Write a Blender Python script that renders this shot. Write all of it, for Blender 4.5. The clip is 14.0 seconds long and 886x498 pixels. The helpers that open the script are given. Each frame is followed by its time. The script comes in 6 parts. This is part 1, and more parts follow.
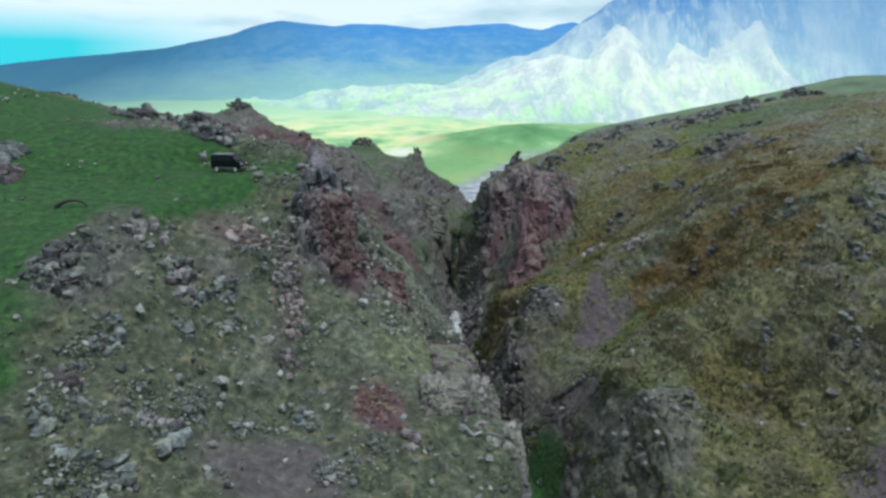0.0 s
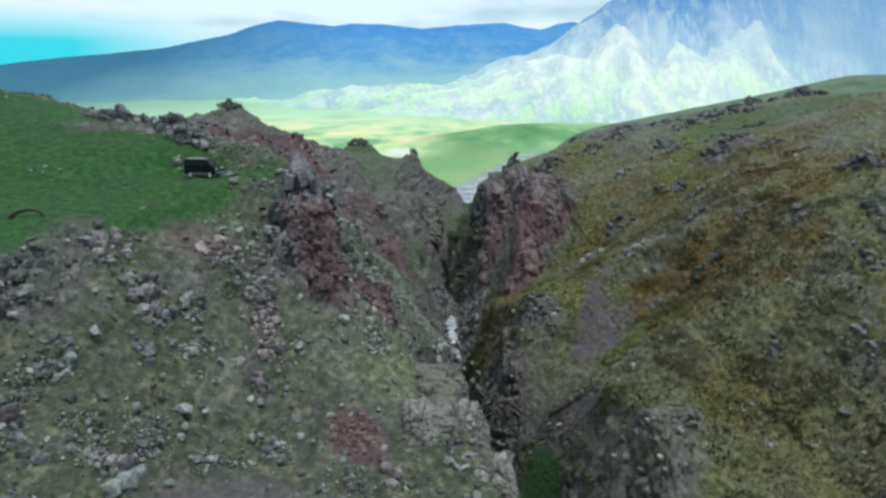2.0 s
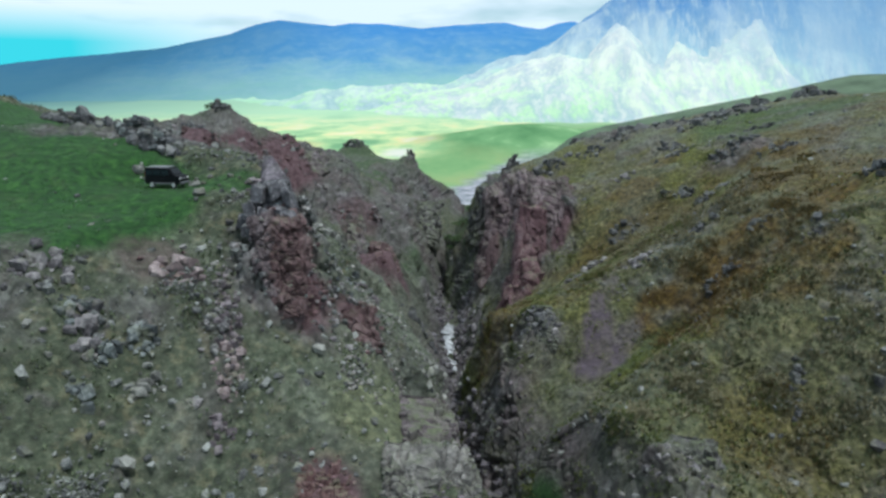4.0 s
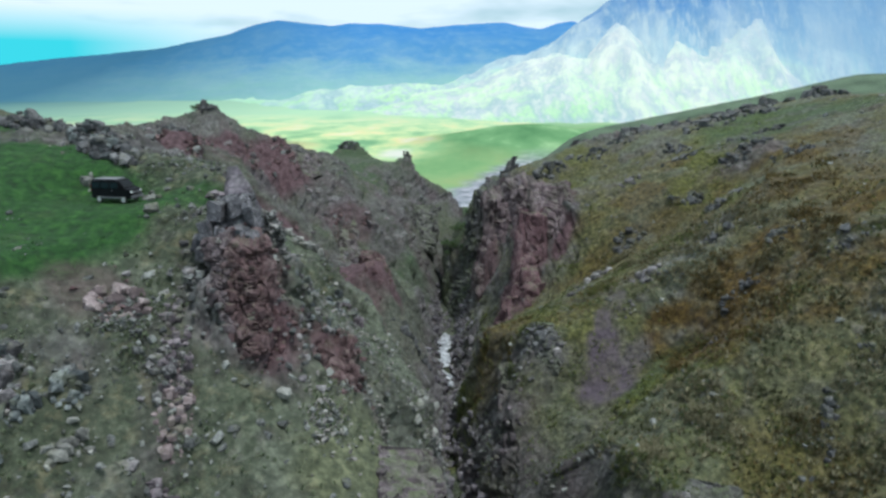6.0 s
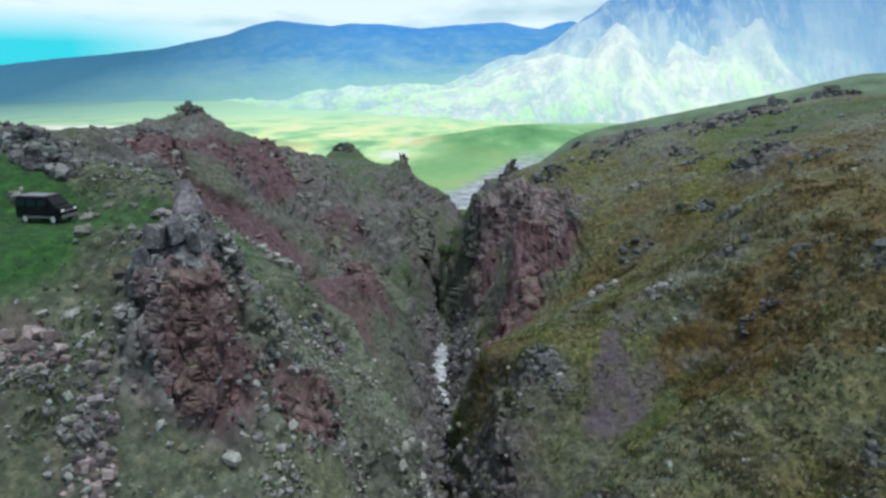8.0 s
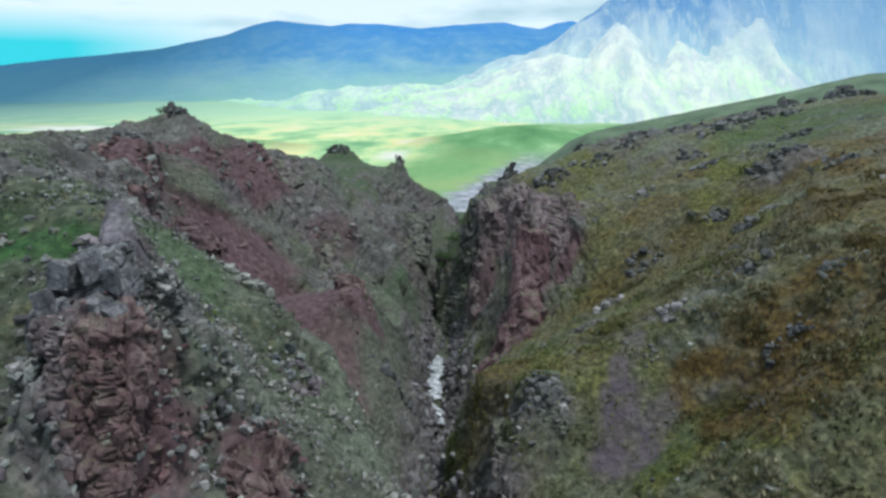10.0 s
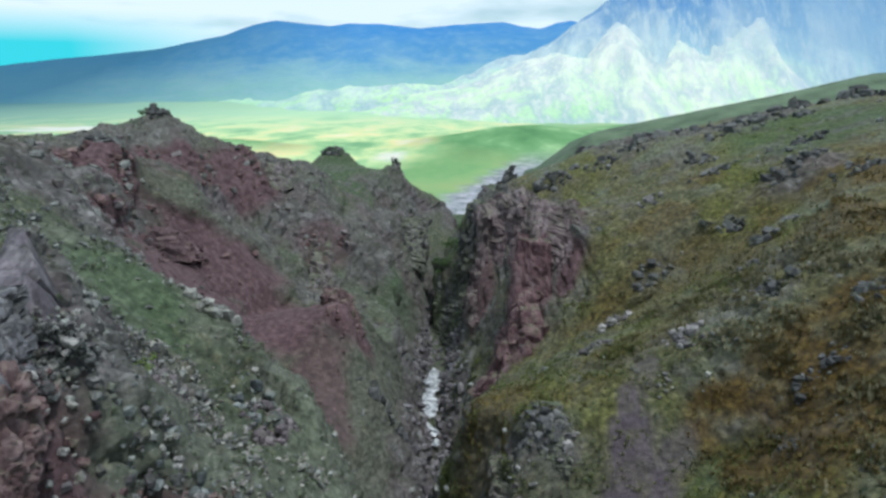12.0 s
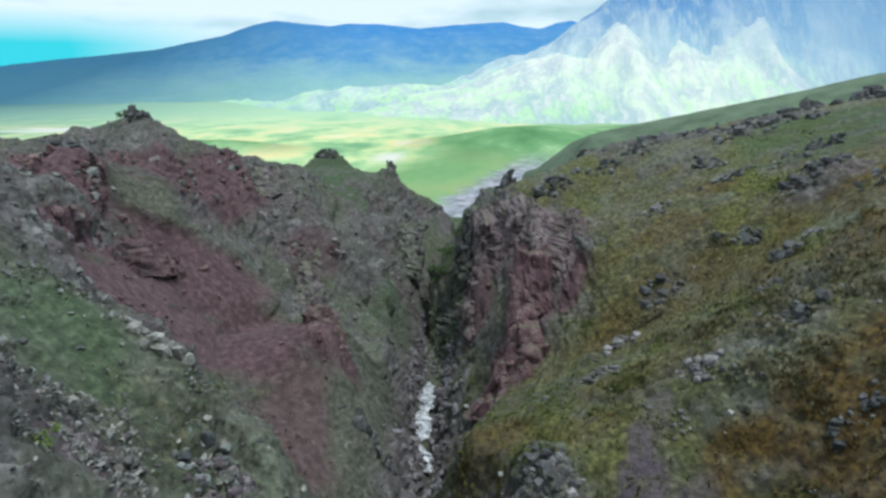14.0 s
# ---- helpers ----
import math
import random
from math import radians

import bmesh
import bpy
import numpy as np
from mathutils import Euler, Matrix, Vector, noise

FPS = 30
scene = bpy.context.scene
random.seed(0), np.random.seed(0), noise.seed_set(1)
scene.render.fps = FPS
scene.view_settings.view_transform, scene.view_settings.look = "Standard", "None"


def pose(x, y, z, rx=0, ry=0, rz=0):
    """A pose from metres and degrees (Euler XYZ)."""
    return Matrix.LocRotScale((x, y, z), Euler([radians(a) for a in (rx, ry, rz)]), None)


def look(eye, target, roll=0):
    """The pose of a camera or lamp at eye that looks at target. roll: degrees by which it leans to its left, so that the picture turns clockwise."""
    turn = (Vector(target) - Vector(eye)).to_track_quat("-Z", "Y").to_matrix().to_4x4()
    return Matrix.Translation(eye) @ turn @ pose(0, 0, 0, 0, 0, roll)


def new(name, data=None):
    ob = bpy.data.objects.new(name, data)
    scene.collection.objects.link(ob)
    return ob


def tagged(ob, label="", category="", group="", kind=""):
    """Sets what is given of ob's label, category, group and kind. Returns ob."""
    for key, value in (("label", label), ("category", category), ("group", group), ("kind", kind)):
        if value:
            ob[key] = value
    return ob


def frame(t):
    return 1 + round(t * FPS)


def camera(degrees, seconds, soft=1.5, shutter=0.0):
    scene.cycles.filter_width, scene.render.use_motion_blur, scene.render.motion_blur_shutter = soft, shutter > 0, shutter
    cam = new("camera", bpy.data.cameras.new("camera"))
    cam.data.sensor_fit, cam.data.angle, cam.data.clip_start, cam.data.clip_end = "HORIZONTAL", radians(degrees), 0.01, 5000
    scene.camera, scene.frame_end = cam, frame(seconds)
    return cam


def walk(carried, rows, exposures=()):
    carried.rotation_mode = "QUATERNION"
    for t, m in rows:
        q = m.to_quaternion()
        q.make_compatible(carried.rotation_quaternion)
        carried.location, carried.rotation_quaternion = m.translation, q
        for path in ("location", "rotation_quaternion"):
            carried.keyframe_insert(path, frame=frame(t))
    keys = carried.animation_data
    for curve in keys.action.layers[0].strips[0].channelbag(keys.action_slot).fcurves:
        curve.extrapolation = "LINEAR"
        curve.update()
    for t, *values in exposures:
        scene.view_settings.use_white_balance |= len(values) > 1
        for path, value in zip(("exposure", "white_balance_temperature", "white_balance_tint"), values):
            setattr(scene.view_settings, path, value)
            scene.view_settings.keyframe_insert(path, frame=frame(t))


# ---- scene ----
cam = camera(72.0, 14.0, soft=2.8)
METRES, EYE, TILT, LEAN, TURN = 35.6, 60.0, -15.2, 0.0, 0.0
ROWS = [
    (0.0, 0.0000, 0.0000, 0.0000, -0.00, 0.00, 0.00),
    (0.5, 0.0137, 0.0246, 0.0071, -0.01, 0.00, 0.01),
    (1.0, 0.0236, 0.0528, 0.0154, -0.02, -0.01, 0.02),
    (1.5, 0.0307, 0.0879, 0.0246, -0.03, -0.01, 0.03),
    (2.0, 0.0368, 0.1322, 0.0361, -0.04, -0.02, 0.04),
    (2.5, 0.0436, 0.1826, 0.0492, -0.04, -0.02, 0.05),
    (3.0, 0.0511, 0.2277, 0.0616, -0.04, -0.04, 0.06),
    (5.5, 0.0937, 0.5017, 0.1358, -0.05, -0.02, 0.15),
    (6.0, 0.1000, 0.5551, 0.1498, -0.06, -0.03, 0.16),
    (6.5, 0.1080, 0.6172, 0.1660, -0.06, -0.03, 0.16),
    (7.0, 0.1166, 0.6753, 0.1819, -0.07, -0.04, 0.18),
    (7.5, 0.1249, 0.7319, 0.1968, -0.08, -0.02, 0.20),
    (8.0, 0.1336, 0.7905, 0.2123, -0.07, -0.02, 0.22),
    (10.5, 0.1747, 1.0867, 0.2932, -0.07, -0.01, 0.26),
    (11.0, 0.1826, 1.1447, 0.3091, -0.07, -0.01, 0.27),
    (11.5, 0.1907, 1.2028, 0.3249, -0.07, -0.01, 0.28),
    (12.0, 0.1993, 1.2559, 0.3396, -0.06, -0.01, 0.30),
    (12.5, 0.2095, 1.3171, 0.3569, -0.06, -0.01, 0.32),
    (13.0, 0.2180, 1.3755, 0.3729, -0.08, -0.01, 0.32),
    (13.5, 0.2280, 1.4337, 0.3890, -0.06, -0.00, 0.35),
    (14.0, 0.2376, 1.4915, 0.4052, -0.06, 0.01, 0.35),
]
walk(cam, [(t, pose(0, 0, EYE, TILT, LEAN, TURN) @ pose(METRES * x, METRES * y, METRES * z, 90 + pitch, roll, yaw)) for t, x, y, z, yaw, pitch, roll in ROWS])

# ---- light: bright overcast day, broken cloud ----
world = bpy.data.worlds.new("overcast_sky")
scene.world = world
world.use_nodes = True
SUN_DIR = Vector((0.24, -0.16, 0.96)).normalized()


def build_sky():
    nt = world.node_tree
    N, L = nt.nodes, nt.links
    N.clear()
    out = N.new("ShaderNodeOutputWorld")
    bg = N.new("ShaderNodeBackground")
    sky = N.new("ShaderNodeTexSky")
    sky.sky_type, sky.sun_disc = "NISHITA", False
    sky.sun_elevation = math.asin(SUN_DIR.z)
    sky.sun_rotation = math.atan2(SUN_DIR.x, SUN_DIR.y)
    sky.air_density, sky.dust_density = 1.0, 1.0
    tc = N.new("ShaderNodeTexCoord")
    mp = N.new("ShaderNodeMapping")
    mp.inputs["Scale"].default_value = (1.6, 1.6, 7.0)
    mp.inputs["Location"].default_value = (0.35, 0.1, 0.2)
    nz = N.new("ShaderNodeTexNoise")
    nz.inputs["Scale"].default_value = 1.5
    nz.inputs["Detail"].default_value = 6
    ramp = N.new("ShaderNodeValToRGB")
    ramp.color_ramp.elements[0].position = 0.3
    ramp.color_ramp.elements[1].position = 0.5
    mix = N.new("ShaderNodeMix")
    mix.data_type = "RGBA"
    mix.inputs[7].default_value = (7.9, 9.7, 11.0, 1)
    sep = N.new("ShaderNodeSeparateXYZ")
    low, west = N.new("ShaderNodeMapRange"), N.new("ShaderNodeMapRange")
    low.inputs["From Min"].default_value, low.inputs["From Max"].default_value = 0.1, 0.055
    west.inputs["From Min"].default_value, west.inputs["From Max"].default_value = -0.28, -0.5
    gap = N.new("ShaderNodeMath")
    gap.operation = "MULTIPLY"
    clear = N.new("ShaderNodeMix")
    clear.data_type = "RGBA"
    clear.inputs[7].default_value = (0.5, 7.2, 8.6, 1)
    tint = N.new("ShaderNodeMix")
    tint.data_type, tint.blend_type = "RGBA", "MULTIPLY"
    tint.inputs[0].default_value = 1.0
    tint.inputs[7].default_value = (0.55, 1.0, 1.05, 1)
    L.new(tc.outputs["Generated"], mp.inputs[0])
    L.new(tc.outputs["Generated"], sep.inputs[0])
    L.new(sep.outputs["Z"], low.inputs["Value"])
    L.new(sep.outputs["X"], west.inputs["Value"])
    L.new(low.outputs[0], gap.inputs[0])
    L.new(west.outputs[0], gap.inputs[1])
    L.new(mp.outputs[0], nz.inputs["Vector"])
    L.new(nz.outputs["Fac"], ramp.inputs[0])
    L.new(sky.outputs[0], tint.inputs[6])
    L.new(ramp.outputs[0], mix.inputs[0])
    L.new(tint.outputs[2], mix.inputs[6])
    L.new(gap.outputs[0], clear.inputs[0])
    L.new(mix.outputs[2], clear.inputs[6])
    L.new(clear.outputs[2], bg.inputs[0])
    bg.inputs[1].default_value = 0.1
    L.new(bg.outputs[0], out.inputs[0])


build_sky()
sun_data = bpy.data.lights.new("sun", "SUN")
sun_data.energy, sun_data.angle, sun_data.color = 3.0, radians(6), (0.955, 0.985, 1.0)
sun = new("sun", sun_data)
sun.matrix_world = look(SUN_DIR * 400, (0, 0, 0))
tagged(sun, kind="structure")


# ---- noise ----
LAT = np.random.default_rng(7).random((64, 64, 64)).astype(np.float32)


def vnoise(p):
    """Value noise in -1..1 at the points p (n, 3)."""
    i = np.floor(p).astype(np.int64)
    f = (p - i).astype(np.float32)
    f = f * f * (3 - 2 * f)
    i &= 63
    j = (i + 1) & 63
    x0, y0, z0, x1, y1, z1 = i[:, 0], i[:, 1], i[:, 2], j[:, 0], j[:, 1], j[:, 2]
    fx, fy, fz = f[:, 0], f[:, 1], f[:, 2]
    a = LAT[x0, y0, z0] * (1 - fx) + LAT[x1, y0, z0] * fx
    b = LAT[x0, y1, z0] * (1 - fx) + LAT[x1, y1, z0] * fx
    c = LAT[x0, y0, z1] * (1 - fx) + LAT[x1, y0, z1] * fx
    d = LAT[x0, y1, z1] * (1 - fx) + LAT[x1, y1, z1] * fx
    return ((a * (1 - fy) + b * fy) * (1 - fz) + (c * (1 - fy) + d * fy) * fz) * 2 - 1


def fbm(p, scale, octaves=4, ridged=False):
    total, amp, norm = np.zeros(len(p), np.float32), 1.0, 0.0
    q = p / scale + 11.3
    for k in range(octaves):
        n = vnoise(q)
        total += amp * (1 - 2 * np.abs(n) if ridged else n)
        norm += amp
        amp *= 0.5
        q = q * 2.03 + 5.7
    return total / norm


LAT2, LAT3 = np.roll(LAT, 17, 0)[::-1], np.roll(LAT, 29, 1)[:, ::-1]


def cells(p, scale):
    """Broken blocks: the nearest seed's own value and distance, and how far the border to the next block is."""
    q = p / scale + 3.1
    i = np.floor(q).astype(np.int64)
    n = len(p)
    d1, d2, val = np.full(n, 9.0, np.float32), np.full(n, 9.0, np.float32), np.zeros(n, np.float32)
    for a in (-1, 0, 1):
        for b in (-1, 0, 1):
            for c in (-1, 0, 1):
                j = i + np.array((a, b, c))
                k = j & 63
                fx, fy, fz = LAT[k[:, 0], k[:, 1], k[:, 2]], LAT2[k[:, 0], k[:, 1], k[:, 2]], LAT3[k[:, 0], k[:, 1], k[:, 2]]
                d = np.sqrt((j[:, 0] + fx - q[:, 0]) ** 2 + (j[:, 1] + fy - q[:, 1]) ** 2 + (j[:, 2] + fz - q[:, 2]) ** 2).astype(np.float32)
                first = d < d1
                d2 = np.where(first, d1, np.minimum(d2, d))
                val = np.where(first, (fx * 7.3 + fy * 3.1) % 1.0, val)
                d1 = np.where(first, d, d1)
    return val * 2 - 1, d1, d2 - d1


def smooth(a, b, x):
    t = np.clip((x - a) / (b - a), 0, 1)
    return t * t * (3 - 2 * t)


# ---- the ground: break lines of the canyon as (y, x, z), from the western plateau to the eastern rim ----
WEST_PLAIN = [(-300, -4500, 0), (150, -4500, 0), (450, -4500, -28), (4800, -4500, -28)]
WEST_PLATEAU = [(-300, -170, 20), (0, -150, 44), (60, -160, 55), (110, -170, 58), (150, -150, 40), (214, -150, 34), (330, -150, 5), (450, -170, -28),
    (4800, -600, -28)]
WEST_RIDGE = [(-300, -90, 30), (0, -80, 40), (40, -80, 44.9), (60, -75.2, 47.7), (100, -77.4, 62.3), (125, -80, 56), (150, -78.1, 51.3),
    (180, -76.1, 49.7), (200, -74.2, 50), (214, -70.1, 51.6), (235, -77, 42), (260, -72, 28), (330, -59.8, 21.8), (380, -60, 0), (450, -70, -28),
    (4800, -300, -28)]
MEADOW_EDGE = [(-300, -40, 28), (0, -38.1, 37.6), (40, -33.4, 39.8), (52, -33.4, 45.4), (62, -31.3, 47.5), (72, -25.2, 47.8), (80, -18.4, 50.8),
    (88, -22, 51.7), (96, -35.1, 52.1), (110, -44, 53), (130, -54, 51.5), (154, -63.8, 47.4), (180, -55.3, 43.8), (195, -58, 41.2), (214, -66.8, 48.1),
    (235, -55.3, 39.5), (258, -45.6, 35), (300, -45.2, 23.6), (330, -43.1, 26.9), (345, -40, 16.3), (390, -42, -8), (450, -45, -28), (4800, -100, -28)]
SPUR_CREST = [(-300, -20, 20), (0, -20.1, 29.6), (40, -17.9, 31.6), (50, -15.3, 30.2), (60, -15, 37.2), (68, -14.3, 42.5), (74, -13.9, 48.5),
    (80, -14.4, 46.6), (88, -15.8, 39.2), (98, -16.1, 36), (105, -15.1, 38.8), (112, -17.2, 28.8), (122, -20.3, 19.3), (150, -29.7, 19.5),
    (165, -35.3, 11.7), (180, -28, 11.7), (195, -39, 15.3), (210, -39.9, 24.1), (232, -21.8, 18.7), (258, -24.9, 14.8), (290, -25.9, 18.2),
    (315, -14.1, 23.1), (330, -21.7, 20.3), (350, -20, 5), (400, -25, -18), (450, -30, -28), (4800, -60, -28)]
SPUR_FOOT = [(-300, 0, 10), (0, 0, 26), (38, 5, 24.5), (43, 7.6, 27.6), (45.5, 7.2, 28.6), (48, 4, 29.8), (51, 5.4, 31.2), (55, 3.6, 30.4), (60, 3.4, 29.7), (66, -0.8, 29.6), (75, -5.1, 29.5), (85, 3.4, 22.1), (95, -3, 25.4),
    (104, -7.1, 32.1), (110, -7.1, 18.3), (120, -7.7, 9.1), (135, -4.1, 9.3), (144, -9.8, 20.8), (153, -9.9, 21.9), (160, -3.9, 9), (168, -4.2, 8.6),
    (182, -5.6, 1.4), (200, -7.4, -3.9), (236, -8, -1), (252, -4, -9.5), (275, -3, -7), (295, -4, -1), (315, -3.8, 4.4), (333, 8.6, 5.5),
    (350, 2.3, -9.9), (450, -15, -28), (4800, -20, -28)]
BED_WEST = [(-300, 10, 2), (0, 10, 8), (40, 8.6, 4.5), (50, 6.4, 4.3), (60, 6, 4.2), (70, 5.6, 3), (80, 6.2, -1), (90, 5.6, -4), (104, 4.5, -6.3), (125, 4.6, -7.1), (150, 3.9, -10), (187, -0.7, -16.3),
    (207, 1.6, -21), (230, 2.4, -23.5), (252, 2, -25), (262, 3, -24), (272, 4.5, -17), (280, 6, -11), (290, 9, -7), (300, 11, -5), (335, 14, -7), (375, 16, -22), (450, 12, -29), (4800, 40, -29)]
BED_EAST = [(-300, 14, 2), (0, 14, 8), (50, 16.1, 3.9), (80, 15.5, -1.5), (104, 7.4, -5), (125, 5.3, -8), (150, 6, -14.1), (187, 6.6, -17.6),
    (207, 9.1, -21.8), (230, 9.3, -24.7), (244, 9, -25.1), (250, 4.6, -25.5), (262, 4.9, -24), (272, 6, -17), (280, 7.5, -11), (290, 11, -7), (300, 14, -5), (335, 17, -7), (375, 20, -22), (450, 22, -29), (4800, 60, -29)]
GORGE_EAST = [(-300, 30, 10), (0, 30, 14), (50, 24, 13.2), (66, 26, 21.8), (80, 24.8, 20.4), (86, 23.9, 18.1), (94, 16.6, 6.2), (103, 13.6, 9.1),
    (112, 18.1, 20.7), (125, 10.6, 15.3), (140, 14, 7.3), (155, 22.4, 8.8), (175, 21.9, 19), (190, 20.8, 7.7), (207, 17.5, -9), (220, 22.1, 13.7),
    (236, 17, -8), (244, 18, -13), (250, 8, -8), (262, 8, -2), (272, 10.1, 2), (290, 16, 1), (330, 20, -2), (360, 22, -14), (450, 35, -28),
    (4800, 90, -28)]
HEATH_LOW = [(-300, 50, 15), (0, 50, 18), (60, 46.1, 17.3), (72, 44.3, 16.7), (80, 41.6, 23.2), (90, 39.6, 29.5), (104, 39.7, 19.5), (115, 34.6, 27),
    (125, 36.2, 25.5), (150, 40.1, 19.5), (165, 37, 28.4), (180, 32.8, 31.8), (195, 41.2, 22), (225, 33.5, 19.8), (245, 27.8, 28.6), (290, 29.3, 17.1),
    (330, 27, 14), (380, 34, -10), (450, 50, -28), (4800, 130, -28)]
HEATH_HIGH = [(-300, 80, 20), (0, 75, 27), (60, 62.1, 27.8), (72, 61, 26), (85, 60.4, 35.3), (95, 59.9, 42.2), (110, 57.7, 40.8), (130, 64.3, 42.7),
    (147, 76.5, 46.2), (158, 72.8, 46.3), (170, 70.5, 45.3), (193, 68, 36.8), (220, 73, 42.5), (246, 66, 42.9), (262, 60.5, 37), (300, 54.9, 22),
    (340, 52, 14), (390, 55, -8), (450, 70, -28), (4800, 200, -28)]
EAST_RIM = [(-300, 140, 30), (0, 140, 36), (90, 134.4, 54.7), (150, 119.2, 59), (240, 133.9, 55.2), (258, 134, 48), (330, 140, 10), (400, 135, 5),
    (460, 120, 10), (520, 122, 24), (600, 124, 10), (680, 150, -20), (760, 200, -33), (860, 240, -33), (4800, 300, -28)]
EAST_SHOULDER = [(-300, 300, 40), (0, 300, 48), (240, 299.9, 60.8), (330, 310, 45), (400, 312, 55), (500, 321, 67), (600, 340, 50), (700, 350, 20),
    (800, 340, -15), (900, 330, -28), (4800, 600, -28)]
EAST_PLAIN = [(-300, 4500, 60), (450, 4500, 170), (600, 4500, 120), (800, 4500, -28), (4800, 4500, -28)]
LINES = [WEST_PLAIN, WEST_PLATEAU, WEST_RIDGE, MEADOW_EDGE, SPUR_CREST, SPUR_FOOT, BED_WEST, BED_EAST, GORGE_EAST, HEATH_LOW, HEATH_HIGH, EAST_RIM, EAST_SHOULDER, EAST_PLAIN]
SEG = [14, 50, 70, 84, 80, 80, 16, 80, 76, 76, 80, 40, 14]


def guide(line, ys):
    """x and z of a break line at ys, its corners rounded near the camera."""
    k = np.array(line, float)
    fine = np.arange(-300, 4801, 1.0)
    out = []
    for c in (1, 2):
        a = np.interp(fine, k[:, 0], k[:, c])
        w = np.exp(-0.5 * (np.arange(-6, 7) / 1.8) ** 2)
        a = np.convolve(np.pad(a, 6, mode="edge"), w / w.sum(), "valid")
        out.append(np.interp(ys, fine, a))
    return out


YS = np.concatenate([np.arange(-300, -60, 12.0), np.arange(-60, 24, 1.5), np.arange(24, 130, 0.4), np.arange(130, 300, 0.8), np.arange(300, 470, 2.0), np.geomspace(470, 4800, 60)])
GX = np.array([guide(l, YS)[0] for l in LINES])
GZ = np.array([guide(l, YS)[1] for l in LINES])
us = np.concatenate([[i + k / n for k in range(n)] for i, n in enumerate(SEG)] + [[len(SEG)]])
ui = np.minimum(us.astype(int), len(SEG) - 1)
uf = (us - ui)[:, None]
BX = (GX[ui] * (1 - uf) + GX[ui + 1] * uf).T
BZ = (GZ[ui] * (1 - uf) + GZ[ui + 1] * uf).T
for _ in range(3):
    for B in (BX, BZ):
        B[:, 16:-16] = (B[:, 14:-18] + B[:, 15:-17] + B[:, 16:-16] + B[:, 17:-15] + B[:, 18:-14]) / 5
BY = np.repeat(YS[:, None], len(us), 1)
for mx, my, mh, mr in [(-13.8, 70.5, 2.2, 3.0), (-16.5, 79, 1.5, 3), (-69, 213, 2.6, 4.5), (-10, 146, 2, 4), (26, 65, 2, 5), (18.5, 111, 1.5, 4), (72, 108, 3, 4),
                       (-14, 315, 3, 4), (-43.5, 330, 2.5, 8), (137, 248, 1.5, 12), (-74, 184, -1.2, 6), (34, 168, 1.5, 4), (-40, 91, 1.2, 8)]:
    BZ += mh * np.exp(-(((BX - mx) / mr) ** 2 + ((BY - my) / mr) ** 2))
park = np.exp(-(((BX + 28) / 7) ** 2 + ((BY - 77) / 5) ** 2) ** 2)
BZ += park * (49.15 - BZ)
P = np.stack([BX, BY, BZ], -1)
U = np.repeat(us[None, :], len(YS), 0)


def normals(P):
    du, dv = np.gradient(P, axis=1), np.gradient(P, axis=0)
    n = np.cross(du, dv)
    return n / np.maximum(np.linalg.norm(n, axis=-1, keepdims=True), 1e-9)


NRM = normals(P)
flat = P.reshape(-1, 3)
near = (smooth(700, 430, BY) * smooth(-100, 0, BY) * smooth(700, 250, np.abs(BX))).ravel()
steep = 1 - NRM[..., 2].ravel()


def blob(x, y, rx, ry, turn=0.0):
    """A soft elliptical zone on the ground plan, its edge frayed by noise."""
    c, s = math.cos(radians(turn)), math.sin(radians(turn))
    dx, dy = flat[:, 0] - x, flat[:, 1] - y
    d = np.hypot((dx * c + dy * s) / rx, (-dx * s + dy * c) / ry)
    return smooth(1.25, 0.7, d + 0.35 * FRAY)


def band(points, width):
    """A soft strip on the ground plan along a line of (x, y) corners, its edge frayed by noise."""
    d = np.full(len(flat), 1e9)
    for (ax, ay), (bx, by) in zip(points, points[1:]):
        vx, vy = bx - ax, by - ay
        t = np.clip(((flat[:, 0] - ax) * vx + (flat[:, 1] - ay) * vy) / (vx * vx + vy * vy), 0, 1)
        d = np.minimum(d, np.hypot(flat[:, 0] - ax - t * vx, flat[:, 1] - ay - t * vy))
    return smooth(1.25, 0.7, d / width + 0.35 * FRAY)


FRAY = fbm(flat, 6.0, 4)
scree = np.maximum.reduce([blob(-38, 170, 19, 11, -10), blob(-21, 152, 11, 17, 15), blob(-12.5, 130, 5.5, 18, 5) * 0.8, blob(-31, 143, 8, 12, 10), band([(-37, 136), (-40, 160), (-36, 180)], 6)])
heath = smooth(7.8, 8.6, U.ravel()) * smooth(320, 240, flat[:, 1])
red = np.maximum.reduce([blob(-5.8, 50.6, 2.6, 3.2, 30) * 1.0, blob(-11.5, 69.5, 2.8, 4.5), blob(-6.8, 75, 2.3, 4), scree, band([(-46, 137), (-47, 147), (-44, 157), (-40, 172)], 2.6),
                         band([(-58, 190), (-52, 206), (-47, 222)], 8), band([(34, 165), (32, 161)], 2), band([(33, 177), (27, 168), (21, 156)], 5.0), band([(21, 156), (13, 150)], 3.5) * 0.8, band([(23, 246), (20.5, 226), (18.5, 204)], 3.0) * 0.85, blob(-60, 162, 8, 9), blob(-28, 212, 6, 10) * 0.6,
                         blob(-10, 146, 4, 5), blob(23, 232, 4, 9) * 0.7, blob(-24, 65, 3, 2.5) * 0.5])
red *= 1 - 0.9 * band([(-54, 172), (-47, 180), (-41, 185), (-34, 197)], 3.2)
